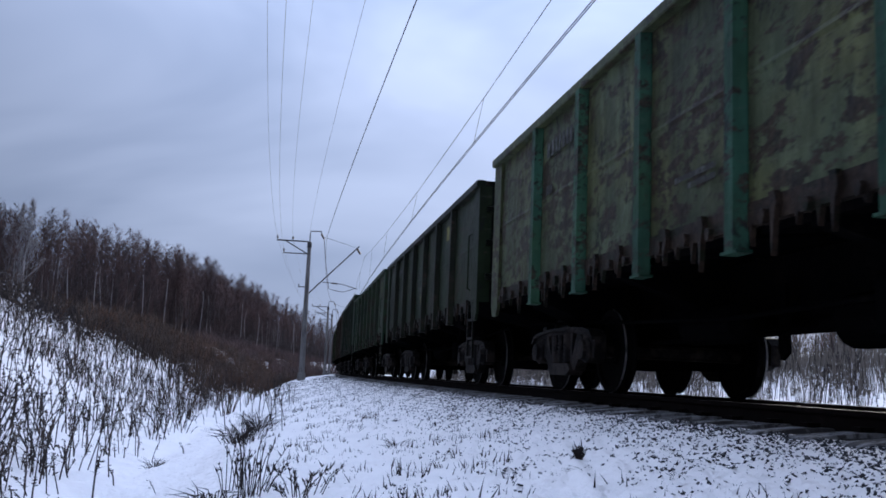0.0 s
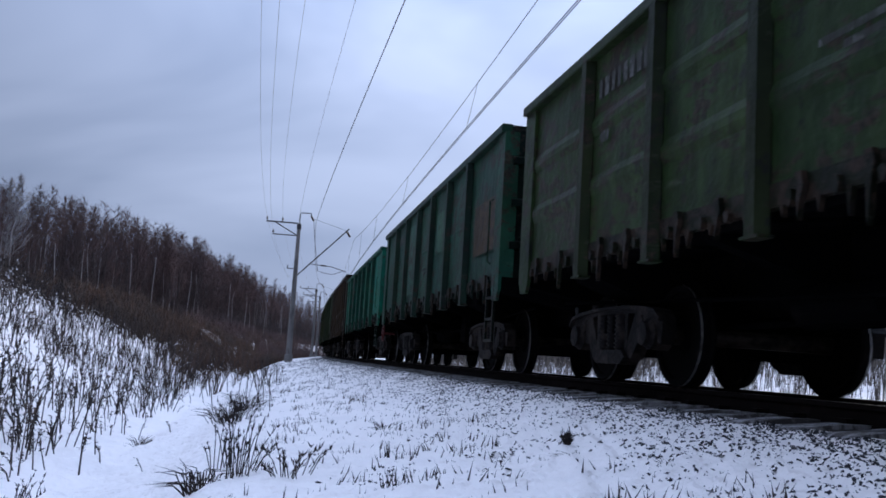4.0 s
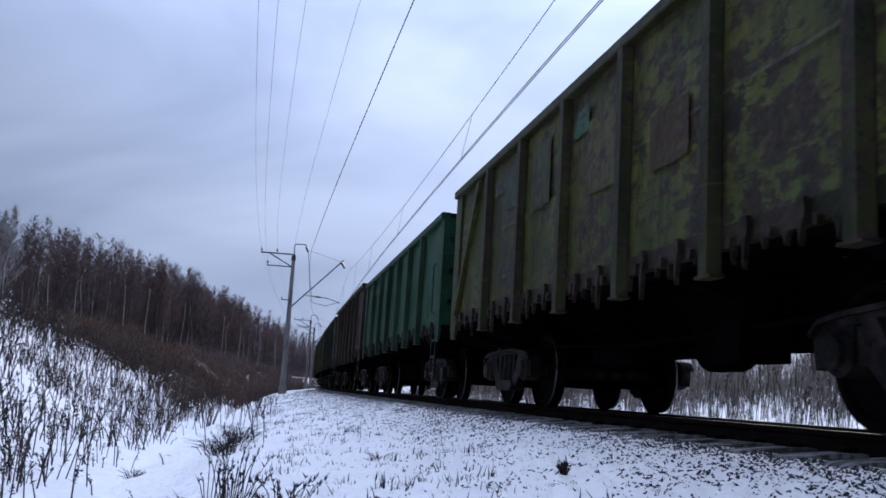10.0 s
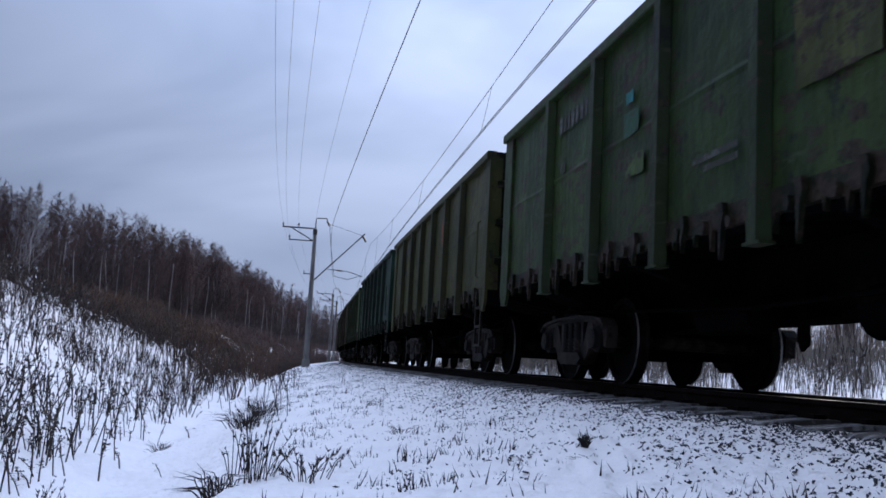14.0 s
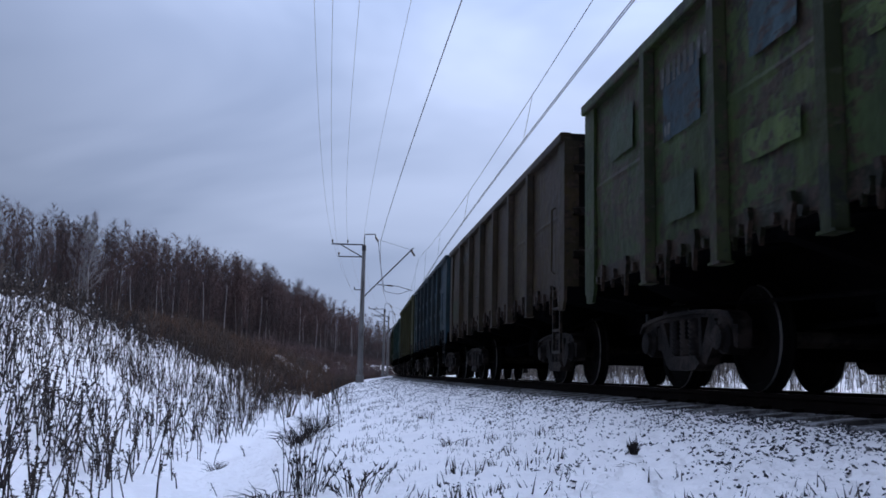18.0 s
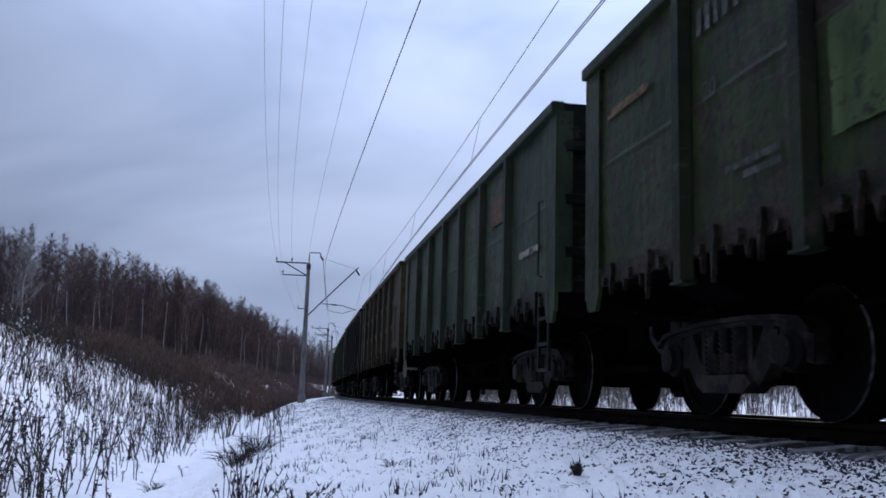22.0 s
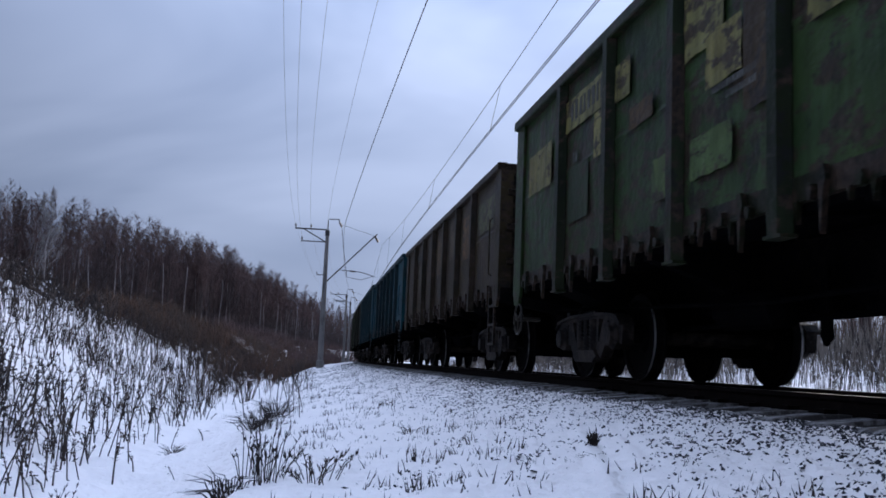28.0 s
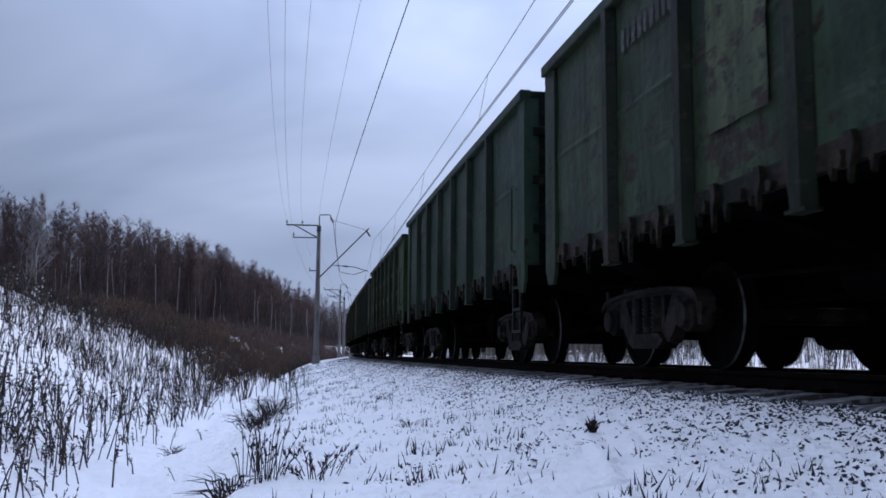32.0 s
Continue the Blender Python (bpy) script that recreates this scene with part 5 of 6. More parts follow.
def scatter(models, x, y, z, size, rng, lean=0.12, wide=None):
    """Each plant at its place, turned, leaning and scaled by its own amounts."""
    out = []
    pick = rng.integers(0, len(models), len(x))
    wide = size if wide is None else wide
    for k, (mv, mf) in enumerate(models):
        i = np.where(pick == k)[0]
        if not len(i):
            continue
        t = rng.uniform(0, 6.283, len(i))
        c, s = np.cos(t)[:, None], np.sin(t)[:, None]
        px = (mv[None, :, 0] * c - mv[None, :, 1] * s) * wide[i][:, None]
        py = (mv[None, :, 0] * s + mv[None, :, 1] * c) * wide[i][:, None]
        pz = mv[None, :, 2] * size[i][:, None]
        lx, ly = rng.normal(0, lean, len(i))[:, None], rng.normal(0, lean, len(i))[:, None]
        v = np.stack([px + lx * pz + x[i][:, None], py + ly * pz + y[i][:, None], pz + z[i][:, None]], -1)
        f = mf[None] + (np.arange(len(i)) * len(mv))[:, None, None]
        out.append((v.reshape(-1, 3), f.reshape(-1, 3)))
    return join(out)


def weed_model(rng, shoots, head, tip=0.012):
    """A dry stem with a ragged spike of husks and a few shoots; its frosted tufts come apart."""
    bend = rng.normal(0, 0.07, 2)
    pts = np.array([(0, 0, -0.05), (bend[0] * 0.3, bend[1] * 0.3, 0.5), (bend[0], bend[1], 1.0)])
    stem = sticks(pts[:-1], pts[1:], [0.0075, 0.0065], [0.0065, 0.003])
    a, b, r, ends = [], [], [], [pts[2]]
    for i in range(shoots):
        u = rng.uniform(0.3, 0.95)
        p = pts[1] + (pts[2] - pts[1]) * (u - 0.5) * 2 if u > 0.5 else pts[0] + (pts[1] - pts[0]) * u * 2
        t, ln = rng.uniform(0, 6.283), rng.uniform(0.06, 0.22) * (1.25 - 0.6 * u)
        q = p + np.array([math.cos(t) * ln * 0.55, math.sin(t) * ln * 0.55, ln * rng.uniform(0.3, 1)])
        a.append(p), b.append(q), r.append(0.006)
        ends.append(q)
    low = rng.uniform(0.45, 0.75)
    for i in range(int(rng.integers(4, 9))):
        u = rng.uniform(low, 1.0)
        p = pts[1] + (pts[2] - pts[1]) * max(0, u - 0.5) * 2 + rng.normal(0, 0.006, 3)
        a.append(p), b.append(p + rng.normal(0, 0.016, 3) + [0, 0, rng.uniform(-0.06, 0.09)]), r.append(rng.uniform(0.008, 0.024))
    tufts = []
    for k0, e in enumerate(ends):
        if k0 == 0 or rng.random() < head:
            for k in range(2):
                tufts.append(e + rng.normal(0, 0.012, 3))
    tufts = np.array(tufts)
    return join([stem, cones(a, b, r)]), cones(tufts - [0, 0, 0.025], tufts + rng.normal(0, 0.01, tufts.shape) + [0, 0, 0.05], tip)


def reed_model(rng, n=5):
    """A few straight pale stalks from one root."""
    a = np.stack([rng.normal(0, 0.07, n), rng.normal(0, 0.07, n), np.full(n, -0.05)], -1)
    b = a + np.stack([rng.normal(0, 0.08, n), rng.normal(0, 0.08, n), rng.uniform(0.5, 1.05, n)], -1)
    return cones(a, b, 0.010), None


def shrub_model(rng, n, spread):
    a, b, ra, rb, c, d = [], [], [], [], [], []
    for i in range(n):
        t, r = rng.uniform(0, 6.283), rng.uniform(0.1, 1) * spread
        p = np.array([math.cos(t) * r * 0.2, math.sin(t) * r * 0.2, -0.05])
        q = np.array([math.cos(t) * r * 0.6, math.sin(t) * r * 0.6, rng.uniform(0.35, 0.6)])
        e = q + np.array([math.cos(t) * r * 0.5, math.sin(t) * r * 0.5, rng.uniform(0.2, 0.45)])
        a.append(p), b.append(q), ra.append(0.011), rb.append(0.008)
        c.append(q), d.append(e)
        for k in range(4):
            m = q + (e - q) * rng.uniform(-0.4, 0.9)
            c.append(m), d.append(m + rng.normal(0, 0.09, 3) + [0, 0, 0.14])
    return join([sticks(a, b, ra, rb), cones(c, d, 0.008)])


def tree_model(rng, limbs=26, twigs=10, slim=0.10, low=0.3):
    """A bare tree one metre high: the trunk, and rising limbs with a haze of fine twigs, drawn in to a point."""
    bend = rng.normal(0, 0.006, (5, 2))
    zz = [-0.02, 0.25, 0.5, 0.75, 1.0]
    pts = np.array([(bend[i][0] * i, bend[i][1] * i, zz[i]) for i in range(5)])
    rr = [0.0050, 0.0045, 0.0038, 0.0024, 0.0008]
    top = pts[2] + (pts[3] - pts[2]) * 0.5
    trunk = sticks([pts[0], pts[1], pts[2]], [pts[1], pts[2], top], rr[:3], [rr[1], rr[2], 0.0042], 5)
    a, b, c, d, r = [top], [pts[3]], [pts[3]], [pts[4]], [0.0026]
    for i in range(limbs):
        u = low + (0.97 - low) * (i + rng.random()) / limbs
        j = min(int(u * 4), 3)
        p = pts[j] + (pts[j + 1] - pts[j]) * (u * 4 - j)
        t = rng.uniform(0, 6.283)
        wide = slim * min(1.0, (u - low) / 0.16 + 0.45) * (1.02 - u) ** 0.95 * 1.75 * rng.uniform(0.65, 1.25)
        out = np.array([math.cos(t), math.sin(t), 0])
        q = p + out * wide * 0.75 + np.array([0, 0, wide * 0.75])
        e = q + out * wide * 0.3 + np.array([0, 0, wide * 0.5])
        a.append(p), b.append(q)
        c.append(q), d.append(e), r.append(0.0009)
        for k in range(twigs):
            w = rng.random() ** 0.7
            m = p + (q - p) * w * 1.5 if w < 0.66 else q + (e - q) * (w - 0.66) * 3
            way = out * rng.uniform(-0.2, 0.8) + rng.normal(0, 0.45, 3) + [0, 0, 0.55]
            c.append(m), d.append(m + way * rng.uniform(0.03, 0.062)), r.append(0.00125)
    return trunk, join([sticks(a, b, [0.0042] + [0.0013] * limbs, [0.0026] + [0.0008] * limbs), cones(c, d, r)])


def forest_edge(s):
    return np.interp(s, [20, 70, 95, 120, 150, 200, 420], [-42, -33, -24.5, -20.5, -18.5, -17, -17])


def tree_height(s, rng, n=None):
    return np.interp(s, [75, 100, 118, 240], [9.9, 11.0, 12.7, 13.6]) * rng.uniform(0.8, 1.06, n)


def build_woods():
    rng = np.random.default_rng(7)
    models = [tree_model(rng, 32 + i % 5, 13, 0.090 + 0.016 * (i % 4), 0.14 + 0.06 * (i % 3)) for i in range(12)]
    edge = [tree_model(rng, 26 + i % 5, 13, 0.085 + 0.016 * (i % 4), 0.44 + 0.06 * (i % 3)) for i in range(8)]
    # the trees along the edge stand on their own
    kinds = []
    for tr, cr in edge:
        kinds.append([rapid("trunk", *tr, BARK), rapid("trunk", *tr, BIRCH), rapid("crown", *cr, TWIG)])
    for s in np.sort(rng.uniform(74, 260, 84)):
        o = forest_edge(s) - rng.uniform(0, 5)
        x, y = rail_xy(s, o)
        h = float(tree_height(s, rng))
        k = kinds[rng.integers(0, len(kinds))]
        birch = rng.random() < 0.3
        t = tagged(new("tree"), "slender bare birch with pale trunk on the snowy bank" if birch else "slender bare grey-brown tree on the snowy bank", "tree", "trees along the woodland edge")
        t.matrix_basis = pose(float(x), float(y), float(ground_z(s, o)) - 0.05, rng.uniform(-2, 2), rng.uniform(-2, 2), rng.uniform(0, 360))
        for name, me in (("trunk", k[1] if birch else k[0]), ("crown", k[2])):
            p = part(name, me, None, t)
            p.scale = (h, h, h)
    # one broad pale tree rises out of the edge
    tr, cr = tree_model(rng, 46, 26, 0.13, 0.25)
    for s, o, h in ((83.0, -28.6, 10.8), (84.8, -30.0, 10.3)):
        x, y = rail_xy(s, o)
        t = tagged(new("tree"), "broad pale grey tree with frosted twigs above the wood", "tree", "trees along the woodland edge")
        t.matrix_basis = pose(float(x), float(y), float(ground_z(s, o)) - 0.05, 0, 0, 40 * h)
        for name, me in (("trunk", rapid("trunk", *tr, BIRCH)), ("crown", rapid("crown", *cr, FROSTED))):
            part(name, me, None, t).scale = (h, h, h)
    s = np.concatenate([rng.uniform(72, 200, 680), rng.uniform(200, 430, 300)])
    o = forest_edge(s) - 1 - rng.gamma(1.4, 5.5, len(s))
    x, y = rail_xy(s, o)
    z = ground_z(s, o) - 0.05
    h = tree_height(s, rng, len(s))
    for name, label, sel, mm, mt in (("woodland_trunks", "dense wood of bare grey-brown trunks", lambda i: i % 7 != 0, 0, BARK),
                                     ("birch_trunks", "pale birch trunks standing in the wood", lambda i: i % 7 == 0, 0, BIRCH), ("woodland_crowns", "brown-grey haze of bare twigs in the wood", lambda i: i >= 0, 1, TWIG)):
        idx = np.array([i for i in range(len(s)) if sel(i)])
        r2 = np.random.default_rng(3)
        v, f = scatter([m[mm] for m in models], x[idx], y[idx], z[idx], h[idx], r2, 0.025)
        tagged(new(name, rapid(name, v, f, mt)), label, "woodland", kind="stuff")
    # thin stems fill the depth of the wood
    s = rng.uniform(72, 430, 3600)
    o = forest_edge(s) - 2 - rng.gamma(2.0, 8.0, len(s))
    x, y = rail_xy(s, o)
    z = ground_z(s, o)
    a = np.stack([x, y, z - 0.1], -1)
    b = a + np.stack([rng.normal(0, 0.25, len(s)), rng.normal(0, 0.25, len(s)), tree_height(s, rng, len(s)) * rng.uniform(0.45, 0.8, len(s))], -1)
    tagged(new("young_stems", rapid("young_stems", *sticks(a, b, rng.uniform(0.03, 0.08, len(s)), 0.015, 4), BARK)), "thin dark stems crowding the wood", "woodland", kind="stuff")
    # undergrowth below and before the wood
    shr = [shrub_model(rng, 10, 0.5) for i in range(5)]
    s = rng.uniform(66, 330, 2300)
    o = forest_edge(s) - 0.5 - rng.gamma(2.0, 7.0, len(s))
    x, y = rail_xy(s, o)
    v, f = scatter(shr, x, y, ground_z(s, o), rng.uniform(1.8, 5.0, len(s)), rng, 0.1)
    tagged(new("undergrowth", rapid("undergrowth", v, f, THICKET)), "tangled bare undergrowth at the foot of the wood", "shrubs", kind="stuff")
    s = 20 + 190 * rng.random(3000)
    o = np.interp(rng.random(len(s)), [0, 0.4, 1], [-22, -12.0, -5.6])
    x, y = rail_xy(s, o)
    keep = rng.random(len(s)) < np.where(o < -13.5, np.clip((s - 30) / 40, 0.1, 0.6), np.clip((s - (18 - 3.0 * (o + 6))) / 34, 0, 1)) * np.clip(0.8 + 0.6 * wob(x, y, 0.35, 1.7) + np.clip((s - 55) / 20, 0, 1), 0.15, 1)
    s, o, x, y = s[keep], o[keep], x[keep], y[keep]
    s2, o2 = rng.normal(50, 8, 200), rng.uniform(-14, -10, 200)
    s, o = np.append(s, s2), np.append(o, o2)
    x, y = rail_xy(s, o)
    v, f = scatter(shr, x, y, ground_z(s, o), rng.uniform(0.5, 1.5, len(s)), rng, 0.12)
    tagged(new("russet_brush", rapid("russet_brush", v, f, SHRUB)), "russet brown brush covering the cutting slope", "shrubs", kind="stuff")
    s = rng.uniform(95, 430, 900)
    o = rng.uniform(-17, -5.2, len(s))
    x, y = rail_xy(s, o)
    v, f = scatter(shr, x, y, ground_z(s, o), rng.uniform(1.2, 2.6, len(s)), rng, 0.1)
    tagged(new("distant_brush", rapid("distant_brush", v, f, TWIG)), "bare brush beside the line in the distance", "shrubs", kind="stuff")
    s = rng.uniform(-20, 400, 600)
    o = rng.uniform(13, 40, len(s))
    x, y = rail_xy(s, o)
    v, f = scatter(shr, x, y, ground_z(s, o), rng.uniform(1.5, 3.8, len(s)), rng, 0.1)
    tagged(new("far_bank_brush", rapid("far_bank_brush", v, f, TWIG)), "grey bare brush on the bank beyond the track", "shrubs", kind="stuff")


def plant(name, label, models, s, o, size, rng, stem, head=None, lean=0.12, wide=None):
    x, y = rail_xy(s, o)
    z = ground_z(s, o)
    state = rng.bit_generator.state
    v, f = scatter([m[0] for m in models], x, y, z, size, rng, lean, wide)
    tagged(new(name, rapid(name, v, f, stem)), label, "dry weeds", kind="stuff")
    if head is not None:
        rng.bit_generator.state = state
        v, f = scatter([m[1] for m in models], x, y, z, size, rng, lean, wide)
        tagged(new(name + "_heads", rapid(name + "_heads", v, f, head)), "frost-tipped seed heads of the dry weeds", "dry weeds", kind="stuff")


def tuft(name, label, s, o, high, n, spread, droop, rng, material, r=0.0042):
    """One clump of dead blades or stalks from one root; the blades bend over by droop."""
    n = int(n * 2.1)
    t = rng.uniform(0, 6.283, n)
    ln = high * rng.uniform(0.3, 1.0, n)
    w = spread * rng.uniform(0.2, 1.0, n)
    a = np.stack([np.cos(t) * w * 0.3 + rng.normal(0, spread * 0.2, n), np.sin(t) * w * 0.3 + rng.normal(0, spread * 0.2, n), np.full(n, -0.04)], -1)
    b = a + np.stack([np.cos(t) * w * 0.5, np.sin(t) * w * 0.5, ln * 0.65], -1)
    c = b + np.stack([np.cos(t) * w * (0.4 + droop), np.sin(t) * w * (0.4 + droop), ln * (0.4 - droop * rng.uniform(0.2, 0.9, n))], -1)
    pieces = [sticks(a, b, r, r * 0.9), cones(b, c, r * 0.9)]
    if droop < 0.3:
        p, q = [], []
        for k in range(n):
            for u in rng.uniform(0.1, 1.0, 5):
                m = b[k] + (c[k] - b[k]) * u
                p.append(m), q.append(m + rng.normal(0, 0.014, 3) + [0, 0, 0.03])
        pieces.append(cones(p, q, r * 1.7))
    v, f = join(pieces)
    x, y = rail_xy(s, o)
    ob = tagged(new(name, rapid(name, v, f, material)), label, "dry weeds", "clumps beside the ditch and track")
    ob.matrix_basis = pose(float(x), float(y), float(ground_z(s, o)))


def build_weeds():
    rng = np.random.default_rng(21)
    models = [weed_model(rng, int(k), 0.3) for k in rng.integers(1, 5, 14)]
    # the cutting slope beside the ditch, in drifts with bare snow between
    s = np.concatenate([4 + 75 * rng.random(21000) ** 1.35, rng.uniform(-12, 4, 900)])
    o = rng.uniform(-15, -5.3, len(s))
    x, y = rail_xy(s, o)
    dens = 0.26 + 0.4 * np.clip((-o - 8.6) / 4, 0, 1) + 0.42 * wob(x, y, 0.95, 4.0) + 0.34 * wob(x, y, 2.7, 1.0) + 0.14 * np.clip((17 - s) / 5, 0, 1) + 0.5 * np.clip((15 - s) / 4, 0, 1) * np.clip((-6.8 - o) / 0.5, 0, 1)
    dens = dens * np.where((s < 9) & (o > -7.2), 0.0, np.clip((-6.45 - o) / 0.6, 0.03, 1))
    keep = rng.random(len(s)) < np.clip(dens, 0.0, 0.9)
    s, o = s[keep], o[keep]
    high = 0.14 + 0.68 * rng.random(len(s)) ** 1.6 + 0.12 * np.clip((s - 26) / 8, 0, 1)
    broad = 0.85 + 0.85 * rng.random(len(s))
    for near, name in ((s < 24, "slope_weeds"), (s >= 24, "far_slope_weeds")):
        plant(name, "dark dry weed stalks standing in the snow of the slope", models, s[near], o[near], high[near], rng, STALK, SEED if name == "slope_weeds" else None, 0.15, broad[near])
    crest = [weed_model(rng, int(k), 0.9, 0.022) for k in rng.integers(2, 6, 10)]
    s = 6 + 80 * rng.random(4600)
    o = -10.0 - 8.5 * rng.random(len(s)) ** 0.85
    x, y = rail_xy(s, o)
    keep = rng.random(len(s)) < np.clip(0.7 + 0.8 * wob(x, y, 0.6, 2.4), 0.12, 1)
    s, o = s[keep], o[keep]
    for near, name in ((s < 33, "crest_weeds"), (s >= 33, "far_crest_weeds")):
        n = int(near.sum())
        plant(name, "tall dry weeds with frosted heads along the crest of the slope" if name == "crest_weeds" else "tall russet weeds before the wood", crest, s[near], o[near], rng.uniform(0.4, 1.05, n), rng, STALK if name == "crest_weeds" else RUSSET, SEED if name == "crest_weeds" else None, 0.12, rng.uniform(0.6, 1.1, n))
    # the tall dark front of the brush where it meets the ditch
    s = 23 + 42 * rng.random(1900)
    o = -6.9 - 3.6 * rng.random(len(s)) ** 1.2 - 0.02 * (s - 26)
    x, y = rail_xy(s, o)
    keep = rng.random(len(s)) < np.clip(0.62 + 0.9 * wob(x, y, 0.8, 0.6) + 0.4 * wob(x, y, 2.2, 3.0), 0.06, 1)
    s, o = s[keep], o[keep]
    plant("brush_front", "tall dark dry weeds massed at the foot of the slope", crest, s, o, (0.5 + 0.95 * rng.random(len(s)) ** 1.4) * np.clip((s - 16) / 16, 0.5, 1), rng, RUSSET, None, 0.1, rng.uniform(0.7, 1.3, len(s)))
    # beyond the track
    reeds = [reed_model(rng) for i in range(6)]
    s = rng.uniform(2, 85, 6000)
    o = 5.2 + 9.2 * rng.random(len(s)) ** 0.8
    plant("far_side_reeds", "pale dry reeds standing in the snow beyond the track", reeds, s, o, rng.uniform(0.4, 1.0, len(s)) * np.interp(o, [4, 8, 12], [0.7, 1.0, 1.6]), rng, STRAW, None, 0.08)
    s = rng.uniform(2, 85, 2600)
    o = 5.0 + 10 * rng.random(len(s))
    plant("far_side_weeds", "dark dry weeds among the reeds beyond the track", models, s, o, rng.uniform(0.5, 1.3, len(s)), rng, STALK, None, 0.1)
    # clumps at the lip of the ditch
    tuft("grass_tuft", "tuft of dead grass arching over the snow", 6.6, -4.98, 0.3, 34, 0.2, 0.7, rng, STALK)
    tuft("weed_clump", "clump of dark dry weed stalks at the ditch", 6.5, -4.74, 0.52, 11, 0.2, 0.1, rng, STALK)
    tuft("weed_clump", "clump of dark dry weed stalks at the ditch", 7.3, -4.86, 0.46, 7, 0.18, 0.2, rng, STALK)
    tuft("weed_clump", "clump of dark dry weed stalks at the ditch", 6.0, -4.42, 0.3, 9, 0.22, 0.2, rng, STALK)
    tuft("grass_tuft", "dark matted tuft of dead grass on the ditch lip", 12.4, -5.0, 0.36, 50, 0.3, 0.6, rng, STALK)
    tuft("weed_clump", "clump of dark dry weed stalks at the ditch", 11.6, -4.84, 0.4, 14, 0.26, 0.15, rng, STALK)
    tuft("grass_tuft", "dark matted tuft of dead grass on the ditch lip", 13.8, -4.8, 0.4, 40, 0.3, 0.4, rng, STALK)
    tuft("weed_clump", "dark dry weeds standing in the ditch snow", 8.2, -6.5, 0.42, 9, 0.25, 0.15, rng, STALK)
    tuft("weed_clump", "dark dry weeds standing in the ditch snow", 7.4, -6.15, 0.3, 7, 0.25, 0.3, rng, STALK)
    tuft("grass_tuft", "small tuft of dead grass in the ditch snow", 13.8, -6.2, 0.24, 26, 0.2, 0.3, rng, STALK)
    tuft("grass_tuft", "dark tuft of dead grass on the snowy shoulder", 5.72, -2.67, 0.12, 16, 0.035, 0.2, rng, STALK, 0.0028)
    tuft("grass_tuft", "dark tuft of dead grass on the snowy shoulder", 8.24, -3.52, 0.15, 20, 0.14, 0.5, rng, STALK, 0.0028)
    tuft("grass_tuft", "dark tuft of dead grass on the snowy shoulder", 4.55, -2.53, 0.08, 9, 0.05, 0.3, rng, STALK, 0.0028)
    tuft("grass_tuft", "dark tuft of dead grass on the snowy shoulder", 5.35, -2.72, 0.10, 9, 0.14, 0.6, rng, STRAW, 0.003)
    cs = np.repeat([12.6, 15.0, 17.0, 19.0, 21.0, 23.5, 26.0, 29.0, 33.0, 38.0], [3, 4, 5, 5, 6, 6, 7, 8, 9, 10])
    s = cs + rng.normal(0, 0.5, len(cs))
    o = -4.72 + 0.006 * (cs - 12) + rng.normal(0, 0.2, len(cs))
    plant("ditch_weeds", "dark bent weed stalks at the lip of the ditch", models, s, o, rng.uniform(0.3, 0.65, len(s)), rng, STALK, None, 0.2, rng.uniform(0.7, 1.1, len(s)))
    # short dead grass poking out of the snow of the shoulder
    blade = []
    for i in range(6):
        n = int(rng.integers(1, 4))
        a = np.stack([rng.normal(0, 0.4, n), rng.normal(0, 0.3, n), np.full(n, -0.25)], -1)
        b = a + np.stack([rng.normal(0.12, 0.2, n), rng.normal(0, 0.2, n), rng.uniform(0.7, 1.5, n)], -1)
        blade.append((cones(a, b, 0.085), None))
    s = np.concatenate([2.0 + 60 * rng.random(15000) ** 1.8, 2.0 - 10 * rng.random(5500) ** 1.8])
    o = -4.9 + 2.6 * rng.random(len(s)) ** 0.9
    x, y = rail_xy(s, o)
    keep = rng.random(len(s)) < np.clip(0.18 + 0.75 * wob(x, y, 2.4, 3.0) + 0.35 * wob(x, y, 6.5, 0.3) - 0.3 * np.clip((-4.4 - o) / 0.5, 0, 1) - 0.4 * np.clip((o + 3.1) / 0.7, 0, 1), 0.01, 0.9)
    s, o = s[keep], o[keep]
    size = 0.024 + 0.07 * rng.random(len(s)) ** 1.8
    plant("grass_stubs", "short dead grass blades poking through the snow", blade, s, o, size, rng, STALK, None, 0.2)
    # loose stones showing through the snow beside the track
    gems = []
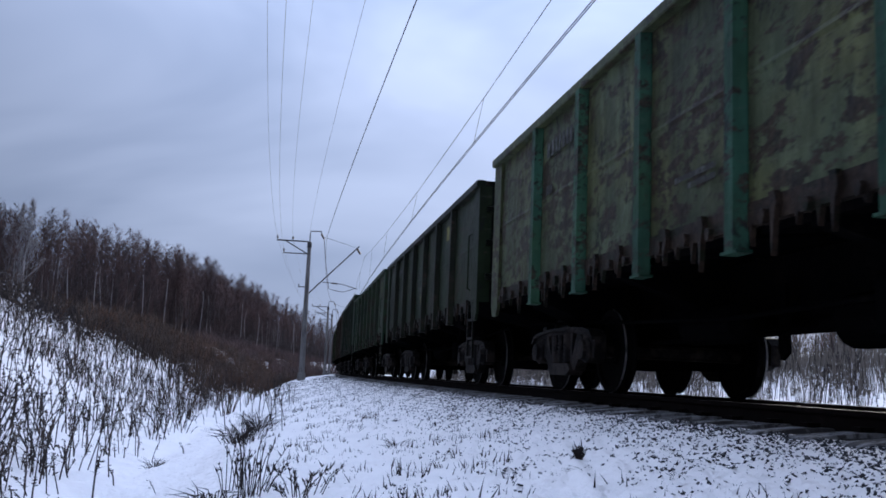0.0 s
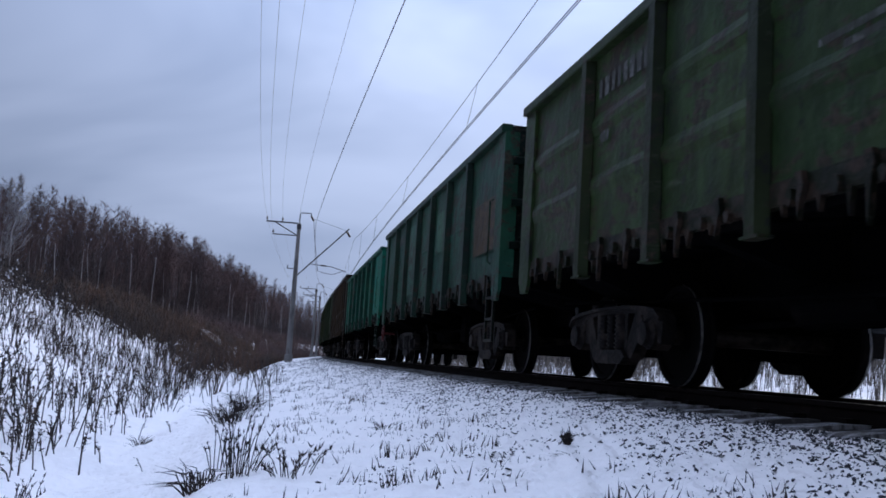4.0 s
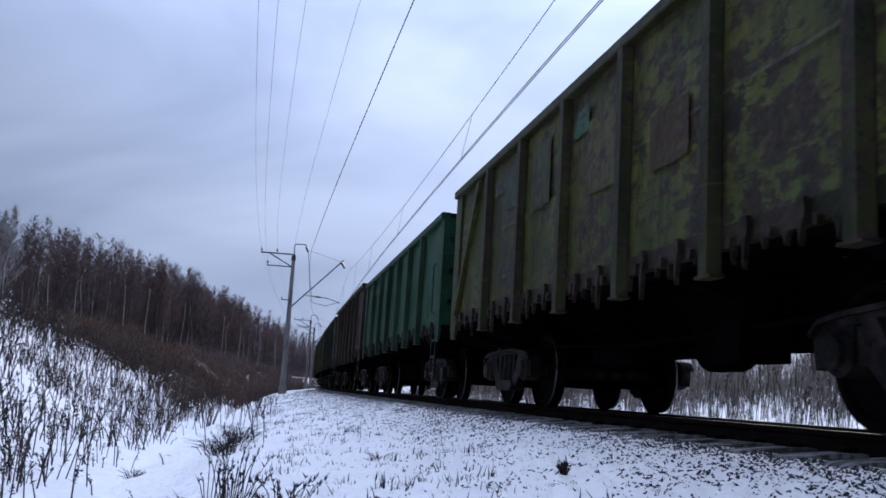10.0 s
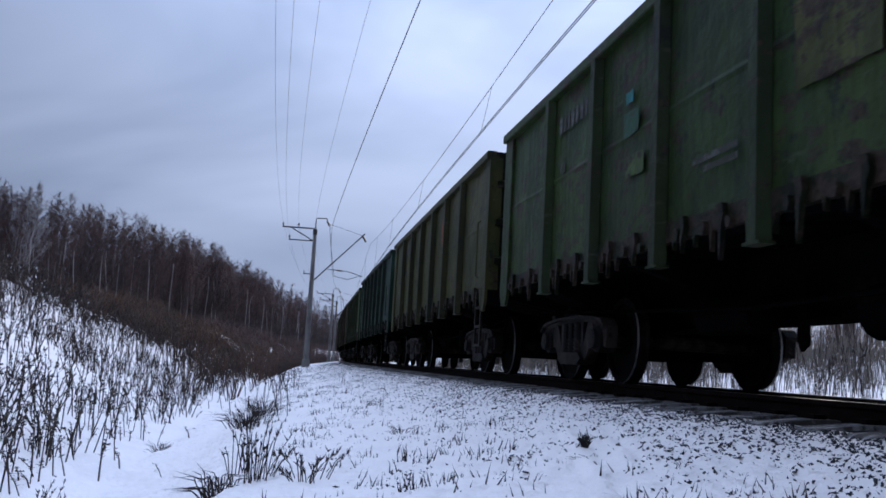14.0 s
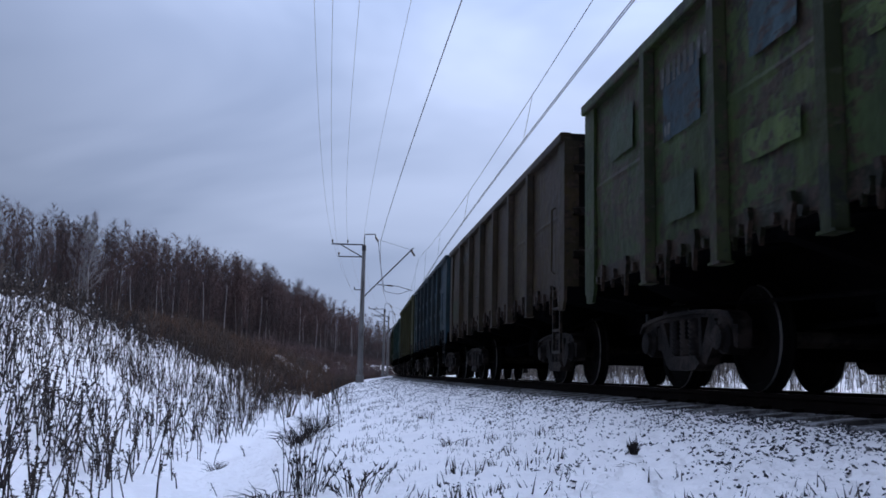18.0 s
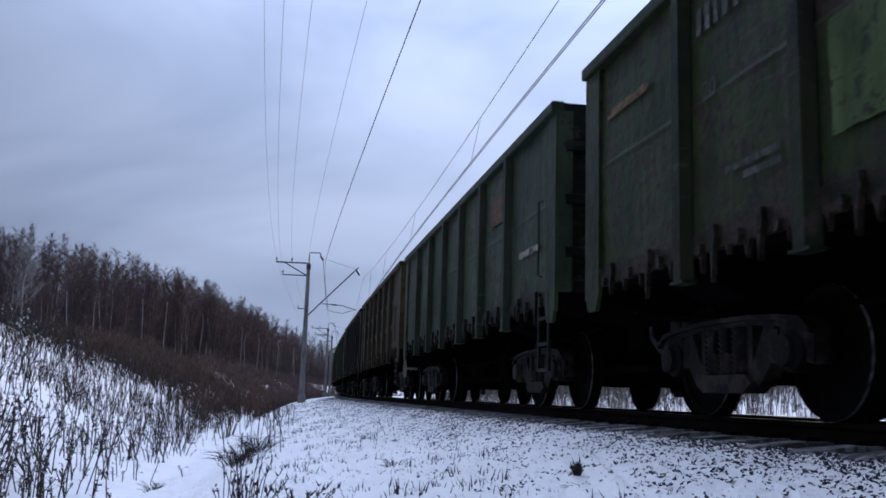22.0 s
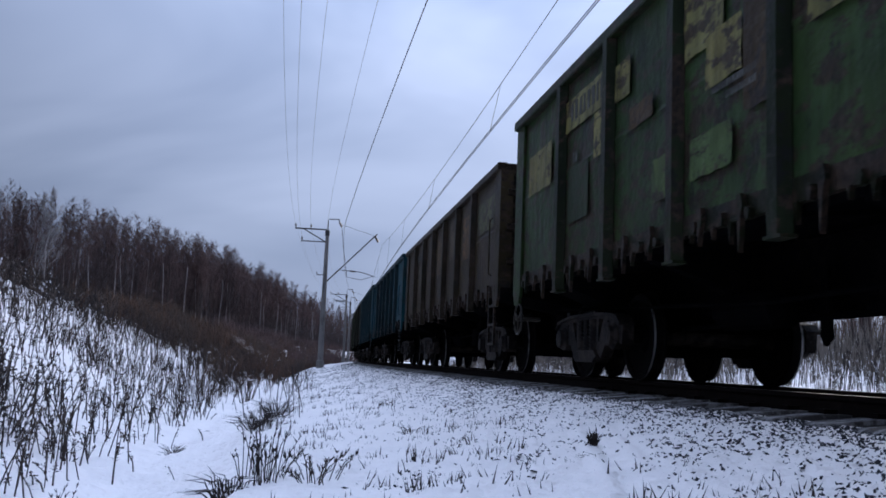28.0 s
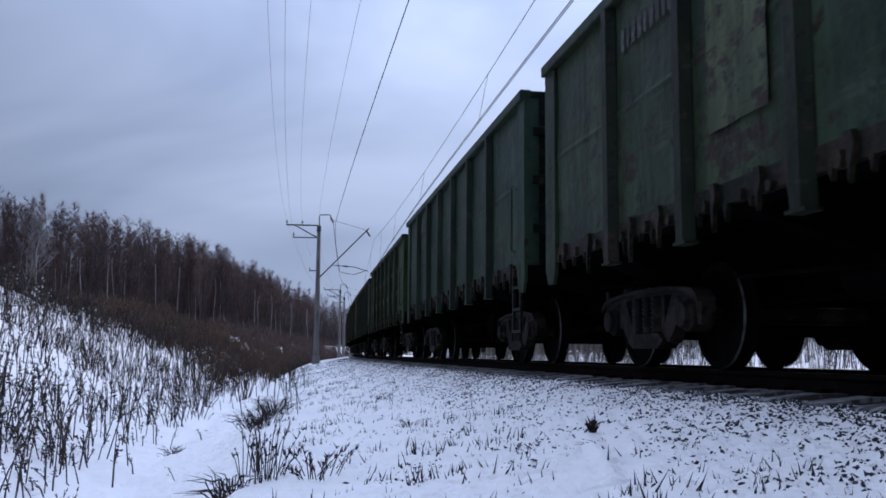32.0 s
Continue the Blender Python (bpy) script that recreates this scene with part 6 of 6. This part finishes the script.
    for i in range(14):
        v = np.array([(1, 0, 0), (-1, 0, 0), (0, 1, 0), (0, -1, 0), (0, 0, 1), (0, 0, -1.0)]) * 0.5 + rng.normal(0, 0.13, (6, 3))
        m = np.array(Matrix.Rotation(rng.uniform(0, 3), 3, "X") @ Matrix.Rotation(rng.uniform(0, 3), 3, "Y"))
        gems.append(((v * [1.7, 0.8, 0.75]) @ m, np.array([(0, 2, 4), (2, 1, 4), (1, 3, 4), (3, 0, 4), (2, 0, 5), (1, 2, 5), (3, 1, 5), (0, 3, 5)])))
    s = np.concatenate([1.8 + 70 * rng.random(70000) ** 1.9, 1.8 - 8 * rng.random(22000) ** 1.9])
    o = -1.24 - 3.0 * rng.random(len(s)) ** 1.5
    x, y = rail_xy(s, o)
    keep = rng.random(len(s)) < np.clip(0.9 + 0.5 * wob(x, y, 1.5, 1.0) + 0.55 * wob(x, y, 5.0, 2.0) - 1.1 * np.clip((-2.0 - o) / 1.4, 0, 1), 0.01, 1)
    s, o, x, y = s[keep], o[keep], x[keep], y[keep]
    size = 0.008 + 0.018 * rng.random(len(s)) ** 1.8
    v, f = scatter(gems, x, y, ground_z(s, o) + size * rng.uniform(-0.1, 0.25, len(s)), size, rng, 0.4)
    tagged(new("loose_stones", rapid("loose_stones", v, f, STONE)), "dark crushed stones showing through thin snow", "stones", kind="stuff")


def motions():
    """The whole train rolls past at a steady pace; every wheelset turns with it."""
    turn = -math.degrees(SPEED / 0.479)
    wheels = [c for c in WAGONS[0].children if c.name.startswith("wheelset")]
    keyed = {}
    for c in wheels:
        y = round(c.matrix_basis.translation.y, 3)
        walk(c, [(j / FPS, pose(0, y, 0.479, turn * j / FPS)) for j in range(32 * FPS + 1)])
        keyed[y] = c
    for i, w in enumerate(WAGONS):
        s0 = wagon_at(i - 1)
        walk(w, [(t, rail_pose(s0 - SPEED * t)) for t in np.arange(0, 32.01, 0.5)])
        for c in w.children:
            y = round(c.matrix_basis.translation.y, 3)
            if c.name.startswith("wheelset") and c not in wheels:
                first = keyed[y]
                c.rotation_mode = "QUATERNION"
                c.animation_data_create()
                c.animation_data.action = first.animation_data.action
                c.animation_data.action_slot = first.animation_data.action_slot


build_ground()
build_track()
build_catenary()
build_woods()
build_weeds()
build_train()
motions()
